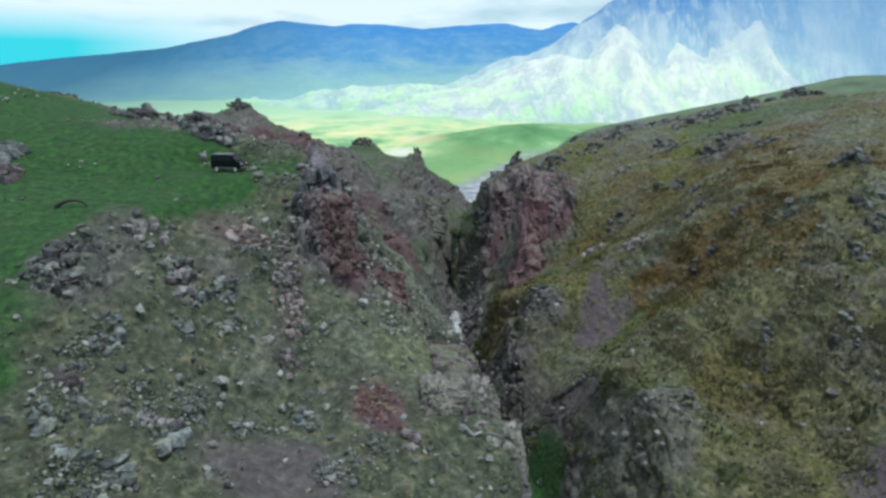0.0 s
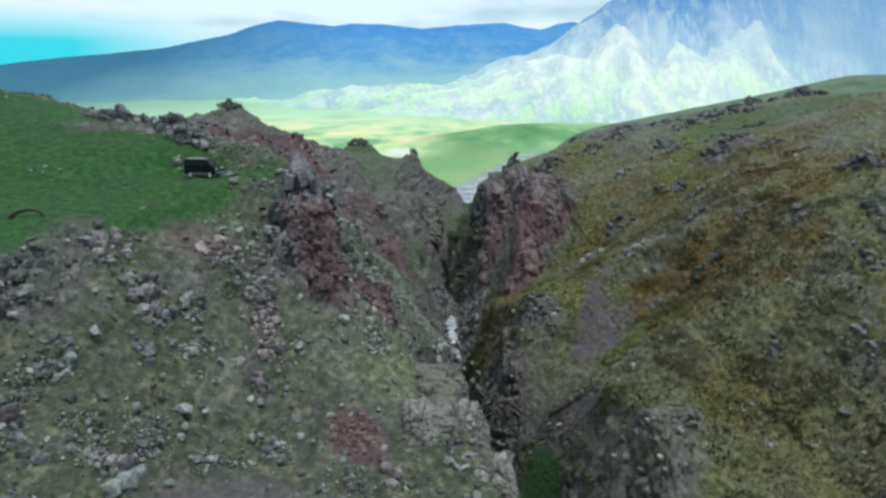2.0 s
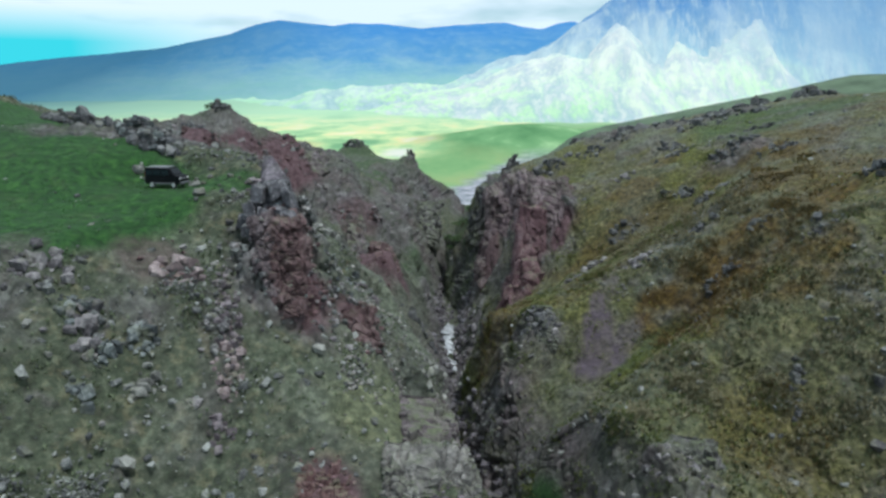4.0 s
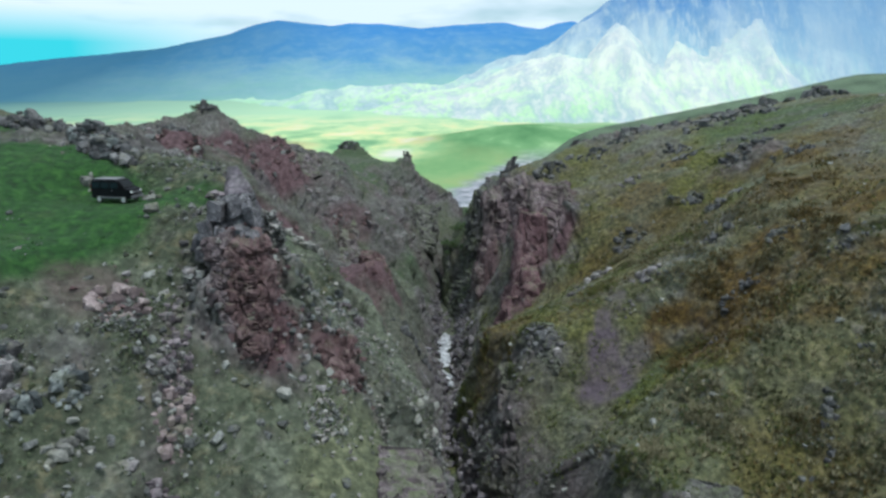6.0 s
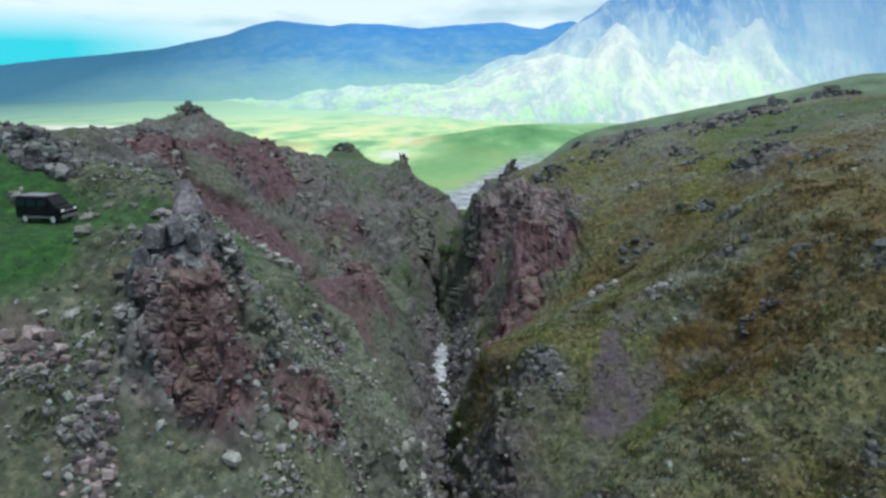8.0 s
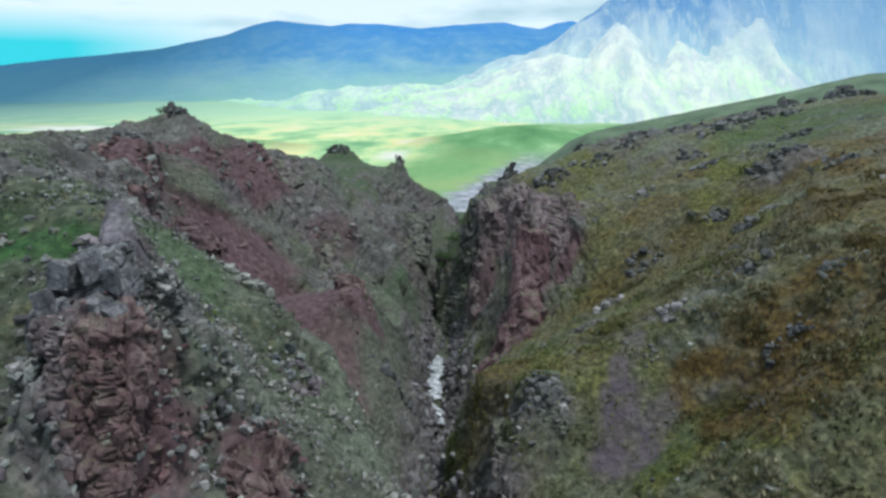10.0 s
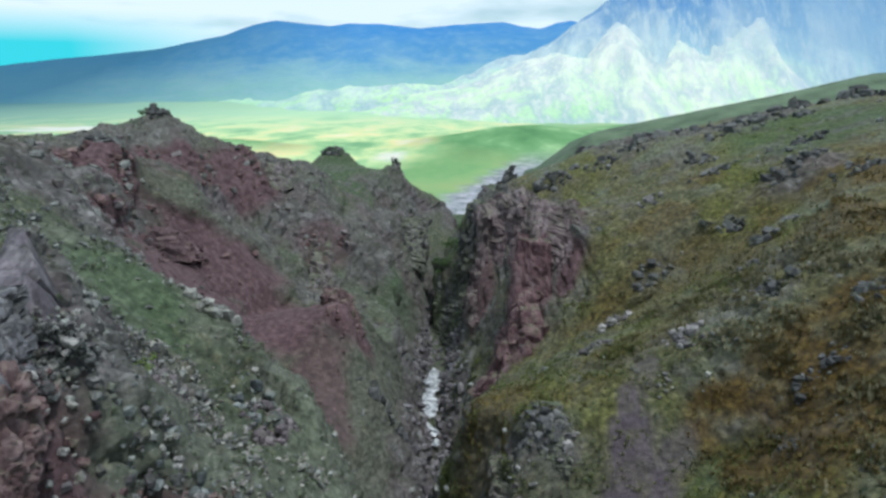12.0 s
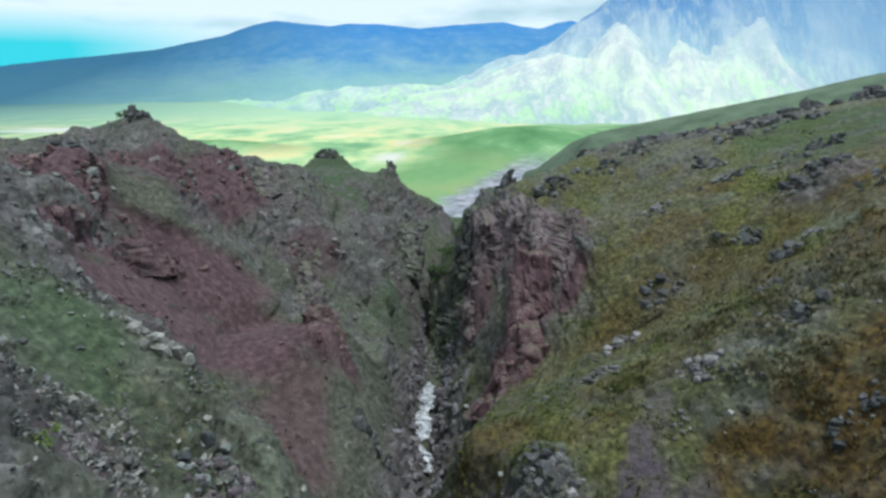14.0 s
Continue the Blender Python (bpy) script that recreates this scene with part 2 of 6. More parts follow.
mauve = (1 - 0.9 * red) * np.maximum.reduce([band([(29.5, 113), (28.6, 108)], 1.5), band([(28.8, 109), (28.2, 105)], 2.6), blob(28.4, 103.4, 4.4, 3.4, 15), blob(33, 106, 4, 2, 40) * 0.55, band([(33, 117), (31, 113)], 1.5) * 0.6, blob(51, 56, 7.5, 5.5), blob(-13, 42, 6, 4) * 0.7, blob(-7, 51, 6, 6) * 0.15, blob(-16.5, 60, 1.8, 5, 15) * 0.3, blob(-14.5, 88, 4.5, 3.2) * 0.6])
mauve *= np.clip(0.95 + 0.7 * fbm(flat + 3, 2.2, 4), 0.5, 1)
lush = smooth(3.12, 2.96, U.ravel() - 0.3 * np.exp(-((flat[:, 1] - 69) / 6.5) ** 2) + 0.2 * FRAY) * smooth(2.5, -1.5, flat[:, 1] - np.clip(94 - 0.62 * (flat[:, 0] + 47), 70, 112) + 3 * FRAY) * smooth(0.4, 0.25, steep)
lush = np.maximum(lush, np.maximum.reduce([smooth(360, 420, flat[:, 1]) * 0.4, blob(-21, 77.5, 4, 2.5) * 0.8, blob(15.5, 82, 3.2, 8), blob(-10, 235, 5, 10) * 0.6, blob(14, 70, 6, 8) * 0.5, band([(30, 99), (35, 102), (39, 105)], 1.9) * 0.3,
                                           blob(-23, 101, 5, 4) * 0.4, blob(-20, 97, 4, 3) * 0.35, blob(-75, 207, 5, 7) * 0.6, blob(-36, 305, 24, 28) * 0.4, blob(-40, 235, 8, 12) * 0.35, blob(-8, 225, 7, 16) * 0.45, blob(80, 180, 16, 16) * 0.6, blob(105, 200, 22, 30) * 0.5, blob(12, 264, 6, 8) * 0.4]))
ochre = np.maximum.reduce([blob(46, 103, 8, 12, -25), blob(51, 94, 6, 7) * 0.8, blob(56, 108, 9, 8), blob(40, 98, 4, 9), blob(22, 116, 9, 4) * 0.35, blob(35, 124, 10, 5) * 0.35, band([(41, 105), (48, 102), (55, 95)], 4),
                           blob(75, 120, 12, 14) * 0.6, blob(50, 150, 10, 10) * 0.5, blob(18, 195, 4, 10) * 0.6, blob(40, 75, 7, 8) * 0.35, blob(15, 120, 5, 8) * 0.7, band([(38, 108), (46, 106), (53, 107), (66, 110)], 3.5), blob(73, 146, 9, 8) * 0.8, blob(62, 128, 7, 7) * 0.8])
ochre = np.maximum(ochre, 0.65 * smooth(0.06, 0.26, fbm(flat + 55, 11.0, 4)) * heath * smooth(112, 140, flat[:, 1]) * smooth(225, 195, flat[:, 1]))
ochre *= np.clip(0.95 + 1.5 * fbm(flat, 4.5, 4), 0.25, 1)
moss = np.maximum.reduce([band([(29, 93.5), (39.5, 90), (50, 96), (67, 107)], 1.6), band([(8, 121), (20, 118), (33, 125), (46, 130), (60, 145), (66, 165)], 7), band([(29, 96), (35, 99), (41, 104)], 3.4), band([(31, 98), (36, 101)], 2.5) * 1.3, band([(18, 150), (26, 146), (34, 140)], 6) * 0.8,
                          band([(60, 190), (80, 200), (100, 215)], 9) * 0.8, band([(38, 190), (46, 215), (50, 240)], 6) * 0.7, band([(60, 85), (62, 100), (70, 118)], 4) * 0.6, blob(35, 80, 8, 7) * 0.5, blob(-3.5, 63, 4.5, 9) * 0.35])
# Gorge wall moss; its near end also stands in for light on rock.
moss = np.maximum(moss, (0.4 + 0.2 * smooth(90, 110, flat[:, 1])) * smooth(7.1, 7.5, U.ravel()) * smooth(9.3, 8.8, U.ravel()) * smooth(44, 60, flat[:, 1]) * smooth(300, 260, flat[:, 1]))
moss *= np.clip(0.55 + 2.0 * fbm(flat, 5.5, 4), 0.05, 1) * smooth(300, 250, flat[:, 1])
sward = np.maximum.reduce([blob(-24, 100, 10, 8, 10) * 1.1, blob(-16, 88, 6, 5) * 0.7, band([(-52, 175), (-46, 180), (-41, 184), (-34, 196)], 3.5) * 0.8, blob(-71, 197, 4.5, 8) * 0.9, band([(-6, 205), (-5, 240), (-2, 275)], 6) * 0.8,
                           blob(-24, 52, 12, 14) * 0.15, blob(-30, 45, 7, 6) * 0.15, blob(-24, 66, 5, 4) * 0.8, blob(-4, 62, 5.5, 10) * 1.3, blob(-10, 60, 5, 5) * 0.35, blob(-20, 55, 4, 6) * 0.4, blob(-4, 95, 4, 10) * 0.7, blob(-8, 86, 5, 8) * 1.0, band([(-9, 118), (-7, 150), (-8, 175)], 4) * 0.6])
# The patch at (20, 66) also brightens a rock face short of light.
sward = np.maximum.reduce([sward, blob(-9, 74, 2.8, 6) * 0.8, blob(50, 86, 8, 8) * 0.3, blob(36, 92, 7, 6) * 0.7, blob(44, 118, 6, 6) * 0.5, blob(28, 78, 7, 9) * 0.7, blob(20, 66, 6, 14) * 0.8, blob(-36, 250, 9, 16) * 0.6, blob(-14, 200, 9, 30, 15) * 0.55, blob(-22, 235, 7, 14) * 0.5, blob(60, 110, 5, 10) * 0.4, blob(35, 208, 6, 14) * 0.6, blob(30, 150, 5, 5) * 0.6])
sward *= np.clip(0.75 + 1.5 * fbm(flat + 40, 5.0, 4), 0.1, 1)
sward = np.maximum(sward, 0.65 * smooth(0.04, 0.24, fbm(flat + 91, 9.0, 4)) * heath)
yy, uu = flat[:, 1], U.ravel()
# Far eastern hill, made paler to stand in for haze and sunlight.
hazed_hill = smooth(270, 330, yy) * smooth(70, 110, flat[:, 0])
ribs = fbm(flat * np.array([1, 1, 0.18]), 8.0, 4, True)
gorge = smooth(4.6, 5.2, uu) * smooth(8.9, 8.2, uu)
farther = smooth(105, 130, yy)
rock = smooth(0.30, 0.52, steep + 0.3 * fbm(flat, 7.0, 5) + 0.12 * ribs + 0.09 * farther * (uu < 6) + 0.06 * gorge) * (1 - lush) * (1 - 0.75 * ochre) * (1 - 0.6 * moss) * (1 - 0.6 * sward)
rock = rock * (1 - 0.85 * scree)
cliff = np.maximum.reduce([blob(26, 168, 14, 12, 49), blob(24, 232, 9, 26), blob(30, 200, 10, 16) * 0.7])
rock = np.maximum(rock, 0.85 * cliff * smooth(9.3, 8.9, uu) * smooth(7.0, 7.3, uu))
rock = np.maximum(rock, np.maximum.reduce([blob(-9, 69.5, 5, 6) * 0.9, blob(-13.5, 68, 4, 4), blob(-36, 90, 14, 3.5, 12) * 0.9, blob(25, 66, 5, 7) * 0.6, blob(18.5, 111, 4, 3), blob(72, 155, 7, 5) * 0.8,
                                           blob(137, 246, 16, 10) * 0.8, blob(33, 168, 5, 5), blob(-33, 55, 3.5, 8) * 0.7, blob(-66, 192, 12, 26) * 0.75, blob(-46, 214, 13, 20) * 0.65, blob(-60, 150, 12, 14) * 0.6,
                                           blob(-18, 240, 8, 26) * 0.6]))
rock = np.maximum(rock, 0.5 * smooth(0.1, 0.28, fbm(flat + 77, 8.0, 4)) * heath * (1 - ochre) * (1 - mauve))
rock = np.maximum(rock, 0.8 * band([(44, 262), (52, 262), (66, 243), (80, 236), (95, 228), (120, 243), (140, 240)], 6))
rock = np.maximum(rock, 0.9 * np.maximum(blob(18, 92, 7, 14, -20), blob(16, 80, 6, 12)) * smooth(7.0, 7.2, uu) * smooth(8.25, 8.0, uu))
rock *= 1 - 0.5 * moss * gorge * smooth(100, 108, yy)
rock *= 1 - np.maximum(0.8 * blob(-3.5, 63, 5, 11), 0.55 * blob(-7.5, 87, 5, 8))
rock = np.maximum(rock, 0.85 * smooth(-0.02, 0.16, fbm(flat + 13, 11.0, 4)) * farther * (uu < 4.9) * (uu > 2.2) * (1 - scree) * (1 - 0.8 * sward) * smooth(330, 290, yy) * (1 - 0.6 * red))
slope_foot = np.maximum.reduce([band([(-1, 78), (-5, 95), (-6, 112)], 4.5), band([(-6, 112), (-6, 135), (-5, 160)], 4.5) * 0.9, band([(2, 60), (1, 78)], 4)])
rock *= (1 - 0.7 * slope_foot) * (1 - 0.95 * blob(15.5, 82, 3.2, 8)) * (1 - 0.6 * blob(-9, 74, 3, 6))
sward = np.maximum(sward, slope_foot * np.clip(0.7 + 1.2 * fbm(flat + 21, 4.0, 4), 0.2, 0.95))
prow = np.maximum(band([(33, 177), (27, 168), (21, 156)], 4.6), 0.8 * band([(23, 246), (20.5, 226), (18.5, 204)], 2.4))
busy = np.where(near > 0)[0]
blocks, hummock = np.zeros(len(flat), np.float32), np.zeros(len(flat), np.float32)
warp = flat[busy] + 0.5 * np.stack([fbm(flat[busy] + o, 2.5, 3) for o in (0, 31, 57)], -1)
for size, amp, tall in ((4.6, 0.75, 0.5), (1.9, 0.42, 0.7), (1.0, 0.2, 1.0)):
    val, d1, edge = cells(warp * np.array([1, 1, tall]), size)
    blocks[busy] += amp * (val - 0.9 * smooth(0.16, 0.0, edge))
hummock[busy] = 0.5 * (0.6 - cells(warp, 1.3)[1]) + 0.5 * (0.6 - cells(warp + 9, 2.7)[1])
big_ribs = fbm(flat * np.array([1, 1, 0.5]), 20.0, 4, True) * farther * smooth(0.06, 0.2, steep) * (1 - 0.8 * scree) * (1 - 0.6 * gorge)
crag = np.maximum.reduce([blob(-14.5, 72, 4.5, 7, 12) * 0.5, blob(-8.5, 75, 3.5, 6, 12) * 0.7, blob(26, 66, 4, 6) * 0.3, blob(33, 168, 4, 5) * 0.6, blob(-9, 96, 4, 5) * 0.6])
ledges = np.zeros(len(flat), np.float32)
val, d1, edge = cells(warp * np.array([1, 1, 0.35]) + 5, 2.4)
ledges[busy] = 1.5 * (val - 0.3) - 1.1 * smooth(0.14, 0.0, edge)
folds = (1.2 * band([(-54, 172), (-47, 180), (-41, 185), (-34, 197)], 3.5) - 0.3 * band([(-55, 163), (-48, 170), (-42, 176)], 3.0) + 2.6 * band([(-42, 262), (-34, 240), (-29, 223), (-16, 214)], 3.0)
         - 2.5 * band([(-46, 238), (-38, 216), (-28, 204)], 3.5) + 2.4 * band([(-71, 193), (-60, 168), (-50, 142)], 3.5) - 1.0 * band([(-62, 196), (-54, 178)], 3.0) + 2.0 * band([(-24, 250), (-14, 232), (-9, 222)], 2.5)
         - 2.2 * band([(-30, 262), (-22, 238), (-14, 222)], 2.5) + 1.8 * band([(-52, 225), (-43, 205)], 2.5))
disp = near * (folds + 0.6 * prow + 0.8 * prow * fbm(flat * np.array([1, 1, 0.25]), 3.2, 4, True) + 1.1 * crag * ledges + (0.35 + 0.5 * smooth(3.8, 4.3, uu)) * ledges * rock * farther * (uu < 5.3) * 0.6 + 4.2 * big_ribs * smooth(2.2, 2.8, uu) * smooth(6.2, 5.6, uu) + 1.2 * big_ribs * (uu > 7) + fbm(flat, 22.0, 3) * 0.7 * (1 - lush) + fbm(flat, 4.0, 4) * 0.3 * (1 - 0.6 * lush)
               + rock * (ribs * (0.4 + 0.75 * farther * smooth(0.15, 0.4, steep)) + blocks * (1 - 0.2 * farther * (uu < 6) - 0.3 * gorge * farther))
               + 0.25 * blocks * (1 - rock) * (1 - lush) * (1 - mauve) * (1 - 0.6 * red) + hummock * (1 - rock) * (1 - 0.75 * lush) * (1 - mauve) * (1 - 0.7 * red)
               + 1.6 * cliff * rock * smooth(262, 215, yy) * fbm(flat * np.array([1, 1, 0.1]), 4.5, 4, True) + red * farther * 0.12 * fbm(flat, 5.0, 4, True))
disp *= 1 - 0.6 * np.maximum(blob(17, 86, 7, 14), blob(20, 72, 5, 9)) * smooth(7.0, 7.2, uu)
P = (flat + NRM.reshape(-1, 3) * disp[:, None]).reshape(P.shape)
NRM = normals(P)
flat = P.reshape(-1, 3)


# ---- materials ----
def node_material(name):
    m = bpy.data.materials.new(name)
    m.use_nodes = True
    N, L = m.node_tree.nodes, m.node_tree.links
    return m, N, L, N["Principled BSDF"]


def tex(N, L, scale, detail=5, rough=0.6, coord=None):
    n = N.new("ShaderNodeTexNoise")
    n.inputs["Scale"].default_value, n.inputs["Detail"].default_value, n.inputs["Roughness"].default_value = scale, detail, rough
    if coord is not None:
        L.new(coord, n.inputs["Vector"])
    return n.outputs["Fac"]


def ramp(N, L, fac, stops):
    r = N.new("ShaderNodeValToRGB")
    while len(r.color_ramp.elements) < len(stops):
        r.color_ramp.elements.new(0.5)
    for e, (p, c) in zip(r.color_ramp.elements, stops):
        e.position, e.color = p, (*c, 1)
    L.new(fac, r.inputs[0])
    return r.outputs[0]


def blend(N, L, fac, a, b):
    m = N.new("ShaderNodeMix")
    m.data_type = "RGBA"
    L.new(fac, m.inputs[0])
    L.new(a, m.inputs[6])
    L.new(b, m.inputs[7])
    return m.outputs[2]


def deepened(N, L, colour, power=1.06):
    """The same colour, a little darker and stronger in its dark parts."""
    g = N.new("ShaderNodeGamma")
    g.inputs[1].default_value = power
    L.new(colour, g.inputs[0])
    return g.outputs[0]


def attr(N, name):
    a = N.new("ShaderNodeAttribute")
    a.attribute_name = name
    return a.outputs["Fac"]


def scaled(N, L, coord, sx, sy, sz):
    mp = N.new("ShaderNodeMapping")
    mp.inputs["Scale"].default_value = (sx, sy, sz)
    L.new(coord, mp.inputs[0])
    return mp.outputs[0]


def shattered(N, L, coord, scale, tall, crack=0.5):
    """Stone broken into blocks: a tone for each block, and the open joints between them."""
    wobble = N.new("ShaderNodeTexNoise")
    wobble.inputs["Scale"].default_value, wobble.inputs["Detail"].default_value = scale * 1.2, 3
    L.new(coord, wobble.inputs["Vector"])
    shift = N.new("ShaderNodeVectorMath")
    shift.operation = "MULTIPLY_ADD"
    L.new(wobble.outputs["Color"], shift.inputs[0])
    shift.inputs[1].default_value = (0.9 / scale,) * 3
    L.new(coord, shift.inputs[2])
    where = scaled(N, L, shift.outputs[0], 1, 1, tall)
    a, b = N.new("ShaderNodeTexVoronoi"), N.new("ShaderNodeTexVoronoi")
    b.feature = "DISTANCE_TO_EDGE"
    for v in (a, b):
        v.inputs["Scale"].default_value = scale
        L.new(where, v.inputs["Vector"])
    bw = N.new("ShaderNodeRGBToBW")
    L.new(a.outputs["Color"], bw.inputs[0])
    joint = ramp(N, L, b.outputs["Distance"], [(0.0, (crack,) * 3), (0.09, (0, 0, 0))])
    return bw.outputs[0], joint


def ground_material():
    m, N, L, bsdf = node_material("canyon_ground")
    geo = N.new("ShaderNodeNewGeometry").outputs["Position"]
    fine, mid, big = tex(N, L, 1.25, 7, 0.66, geo), tex(N, L, 0.3, 6, 0.65, geo), tex(N, L, 0.05, 5, 0.6, geo)
    drip = tex(N, L, 0.8, 5, 0.6, scaled(N, L, geo, 1, 1, 0.8))
    tone, crack = shattered(N, L, geo, 0.85, 0.7)
    tone_big, crack_big = shattered(N, L, geo, 0.27, 0.55)
    tone2, crack2 = shattered(N, L, geo, 2.1, 0.8)
    dry = ramp(N, L, fine, [(0.3, (0.018, 0.026, 0.014)), (0.5, (0.05, 0.064, 0.037)), (0.7, (0.125, 0.143, 0.095))])
    moss = ramp(N, L, fine, [(0.3, (0.02, 0.022, 0.007)), (0.5, (0.076, 0.075, 0.024)), (0.7, (0.19, 0.176, 0.078))])
    dirt = ramp(N, L, fine, [(0.32, (0.02, 0.016, 0.018)), (0.5, (0.075, 0.064, 0.066)), (0.68, (0.2, 0.178, 0.175))])
    mild = N.new("ShaderNodeMath")
    mild.operation = "MULTIPLY"
    L.new(attr(N, "heath"), mild.inputs[0])
    L.new(ramp(N, L, tex(N, L, 0.11, 5, 0.6, geo), [(0.35, (0.5, 0.5, 0.5)), (0.55, (1, 1, 1))]), mild.inputs[1])
    base = blend(N, L, mild.outputs[0], dry, moss)
    straw = ramp(N, L, fine, [(0.35, (0.095, 0.086, 0.046)), (0.65, (0.27, 0.24, 0.145))])
    umber = ramp(N, L, fine, [(0.35, (0.02, 0.02, 0.012)), (0.65, (0.075, 0.07, 0.04))])
    patchy = tex(N, L, 0.55, 5, 0.7, geo)
    base = blend(N, L, ramp(N, L, patchy, [(0.52, (0, 0, 0)), (0.66, (0.65, 0.65, 0.65))]), base, straw)
    base = blend(N, L, ramp(N, L, patchy, [(0.34, (0.6, 0.6, 0.6)), (0.47, (0, 0, 0))]), base, umber)
    base = blend(N, L, ramp(N, L, mid, [(0.54, (0, 0, 0)), (0.67, (0.65, 0.65, 0.65))]), base, dirt)
    green = ramp(N, L, fine, [(0.3, (0.003, 0.022, 0.002)), (0.5, (0.009, 0.058, 0.006)), (0.7, (0.036, 0.12, 0.018))])
    worn = ramp(N, L, mid, [(0.52, (0, 0, 0)), (0.7, (0.45, 0.45, 0.45))])
    green = blend(N, L, worn, green, ramp(N, L, fine, [(0.3, (0.014, 0.04, 0.006)), (0.7, (0.085, 0.135, 0.04))]))
    gold = ramp(N, L, fine, [(0.3, (0.014, 0.008, 0.001)), (0.5, (0.066, 0.039, 0.004)), (0.7, (0.165, 0.112, 0.024))])
    redc = ramp(N, L, drip, [(0.26, (0.036, 0.019, 0.022)), (0.5, (0.094, 0.054, 0.06)), (0.74, (0.18, 0.118, 0.124))])
    mauvec = ramp(N, L, fine, [(0.32, (0.052, 0.04, 0.049)), (0.68, (0.118, 0.094, 0.112))])
    mottled = N.new("ShaderNodeMath")
    mottled.operation = "MULTIPLY_ADD"
    L.new(tone, mottled.inputs[0])
    mottled.inputs[1].default_value = 0.26
    half = N.new("ShaderNodeMath")
    half.operation = "MULTIPLY"
    L.new(fine, half.inputs[0])
    half.inputs[1].default_value = 0.6
    third = N.new("ShaderNodeMath")
    third.operation = "MULTIPLY_ADD"
    L.new(tone_big, third.inputs[0])
    third.inputs[1].default_value = 0.22
    L.new(half.outputs[0], third.inputs[2])
    L.new(third.outputs[0], mottled.inputs[2])
    stone = ramp(N, L, mottled.outputs[0], [(0.24, (0.034, 0.031, 0.032)), (0.52, (0.113, 0.105, 0.106)), (0.88, (0.3, 0.29, 0.285))])
    plum = ramp(N, L, fine, [(0.28, (0.046, 0.033, 0.035)), (0.5, (0.125, 0.094, 0.098)), (0.72, (0.23, 0.186, 0.188))])
    stone = blend(N, L, ramp(N, L, tex(N, L, 0.085, 5, 0.6, geo), [(0.48, (0, 0, 0)), (0.6, (0.65, 0.65, 0.65))]), stone, plum)
    stone = blend(N, L, ramp(N, L, mid, [(0.5, (0, 0, 0)), (0.64, (0.75, 0.75, 0.75))]), stone, dry)
    gap = N.new("ShaderNodeRGB")
    gap.outputs[0].default_value = (0.045, 0.04, 0.04, 1)
    stone = blend(N, L, crack, stone, gap.outputs[0])
    stone = blend(N, L, crack_big, stone, gap.outputs[0])
    redc = blend(N, L, crack2, redc, ramp(N, L, fine, [(0.3, (0.035, 0.02, 0.02)), (0.7, (0.07, 0.04, 0.04))]))
    turf = ramp(N, L, fine, [(0.28, (0.034, 0.042, 0.026)), (0.5, (0.096, 0.11, 0.078)), (0.72, (0.21, 0.23, 0.17))])
    mossy = ramp(N, L, fine, [(0.3, (0.018, 0.021, 0.004)), (0.5, (0.076, 0.082, 0.014)), (0.7, (0.205, 0.2, 0.055))])
    c = blend(N, L, attr(N, "sward"), base, turf)
    c = blend(N, L, attr(N, "moss"), c, mossy)
    c = blend(N, L, attr(N, "ochre"), c, gold)
    c = blend(N, L, attr(N, "lush"), c, green)
    # Paler green that imitates haze and sun on the far hill.
    c = blend(N, L, attr(N, "hazed_hill"), c, ramp(N, L, big, [(0.35, (0.055, 0.088, 0.05)), (0.65, (0.115, 0.165, 0.1))]))
    c = blend(N, L, attr(N, "rock"), c, stone)
    c = blend(N, L, attr(N, "red"), c, redc)
    c = blend(N, L, attr(N, "mauve"), c, mauvec)
    L.new(deepened(N, L, c), bsdf.inputs["Base Color"])
    bsdf.inputs["Roughness"].default_value = 0.95
    bump = N.new("ShaderNodeBump")
    bump.inputs["Distance"].default_value, bump.inputs["Strength"].default_value = 0.55, 0.8
    L.new(fine, bump.inputs["Height"])
    L.new(bump.outputs[0], bsdf.inputs["Normal"])
    return m


GROUND = ground_material()


def sheet(name, P, mats, attrs=()):
    """One mesh from a grid of points."""
    h, w = P.shape[:2]
    idx = np.arange(h * w).reshape(h, w)
    quads = np.stack([idx[:-1, :-1], idx[:-1, 1:], idx[1:, 1:], idx[1:, :-1]], -1).reshape(-1, 4)
    me = bpy.data.meshes.new(name)
    me.vertices.add(h * w)
    me.vertices.foreach_set("co", P.reshape(-1).astype(np.float32))
    me.loops.add(quads.size)
    me.loops.foreach_set("vertex_index", quads.reshape(-1).astype(np.int32))
    me.polygons.add(len(quads))
    me.polygons.foreach_set("loop_start", np.arange(0, quads.size, 4, dtype=np.int32))
    me.update(calc_edges=True)
    me.polygons.foreach_set("use_smooth", np.ones(len(quads), bool))
    for key, val in attrs:
        me.attributes.new(key, "FLOAT", "POINT").data.foreach_set("value", val.astype(np.float32))
    for m in mats:
        me.materials.append(m)
    return new(name, me)


ground = sheet("ground", P, [GROUND], [("red", red), ("mauve", mauve), ("lush", lush), ("ochre", ochre), ("rock", rock), ("heath", heath), ("moss", moss), ("sward", sward), ("hazed_hill", hazed_hill)])
tagged(ground, "rocky canyon with grassy plateau, scree slopes and cliffs", "canyon", kind="structure")


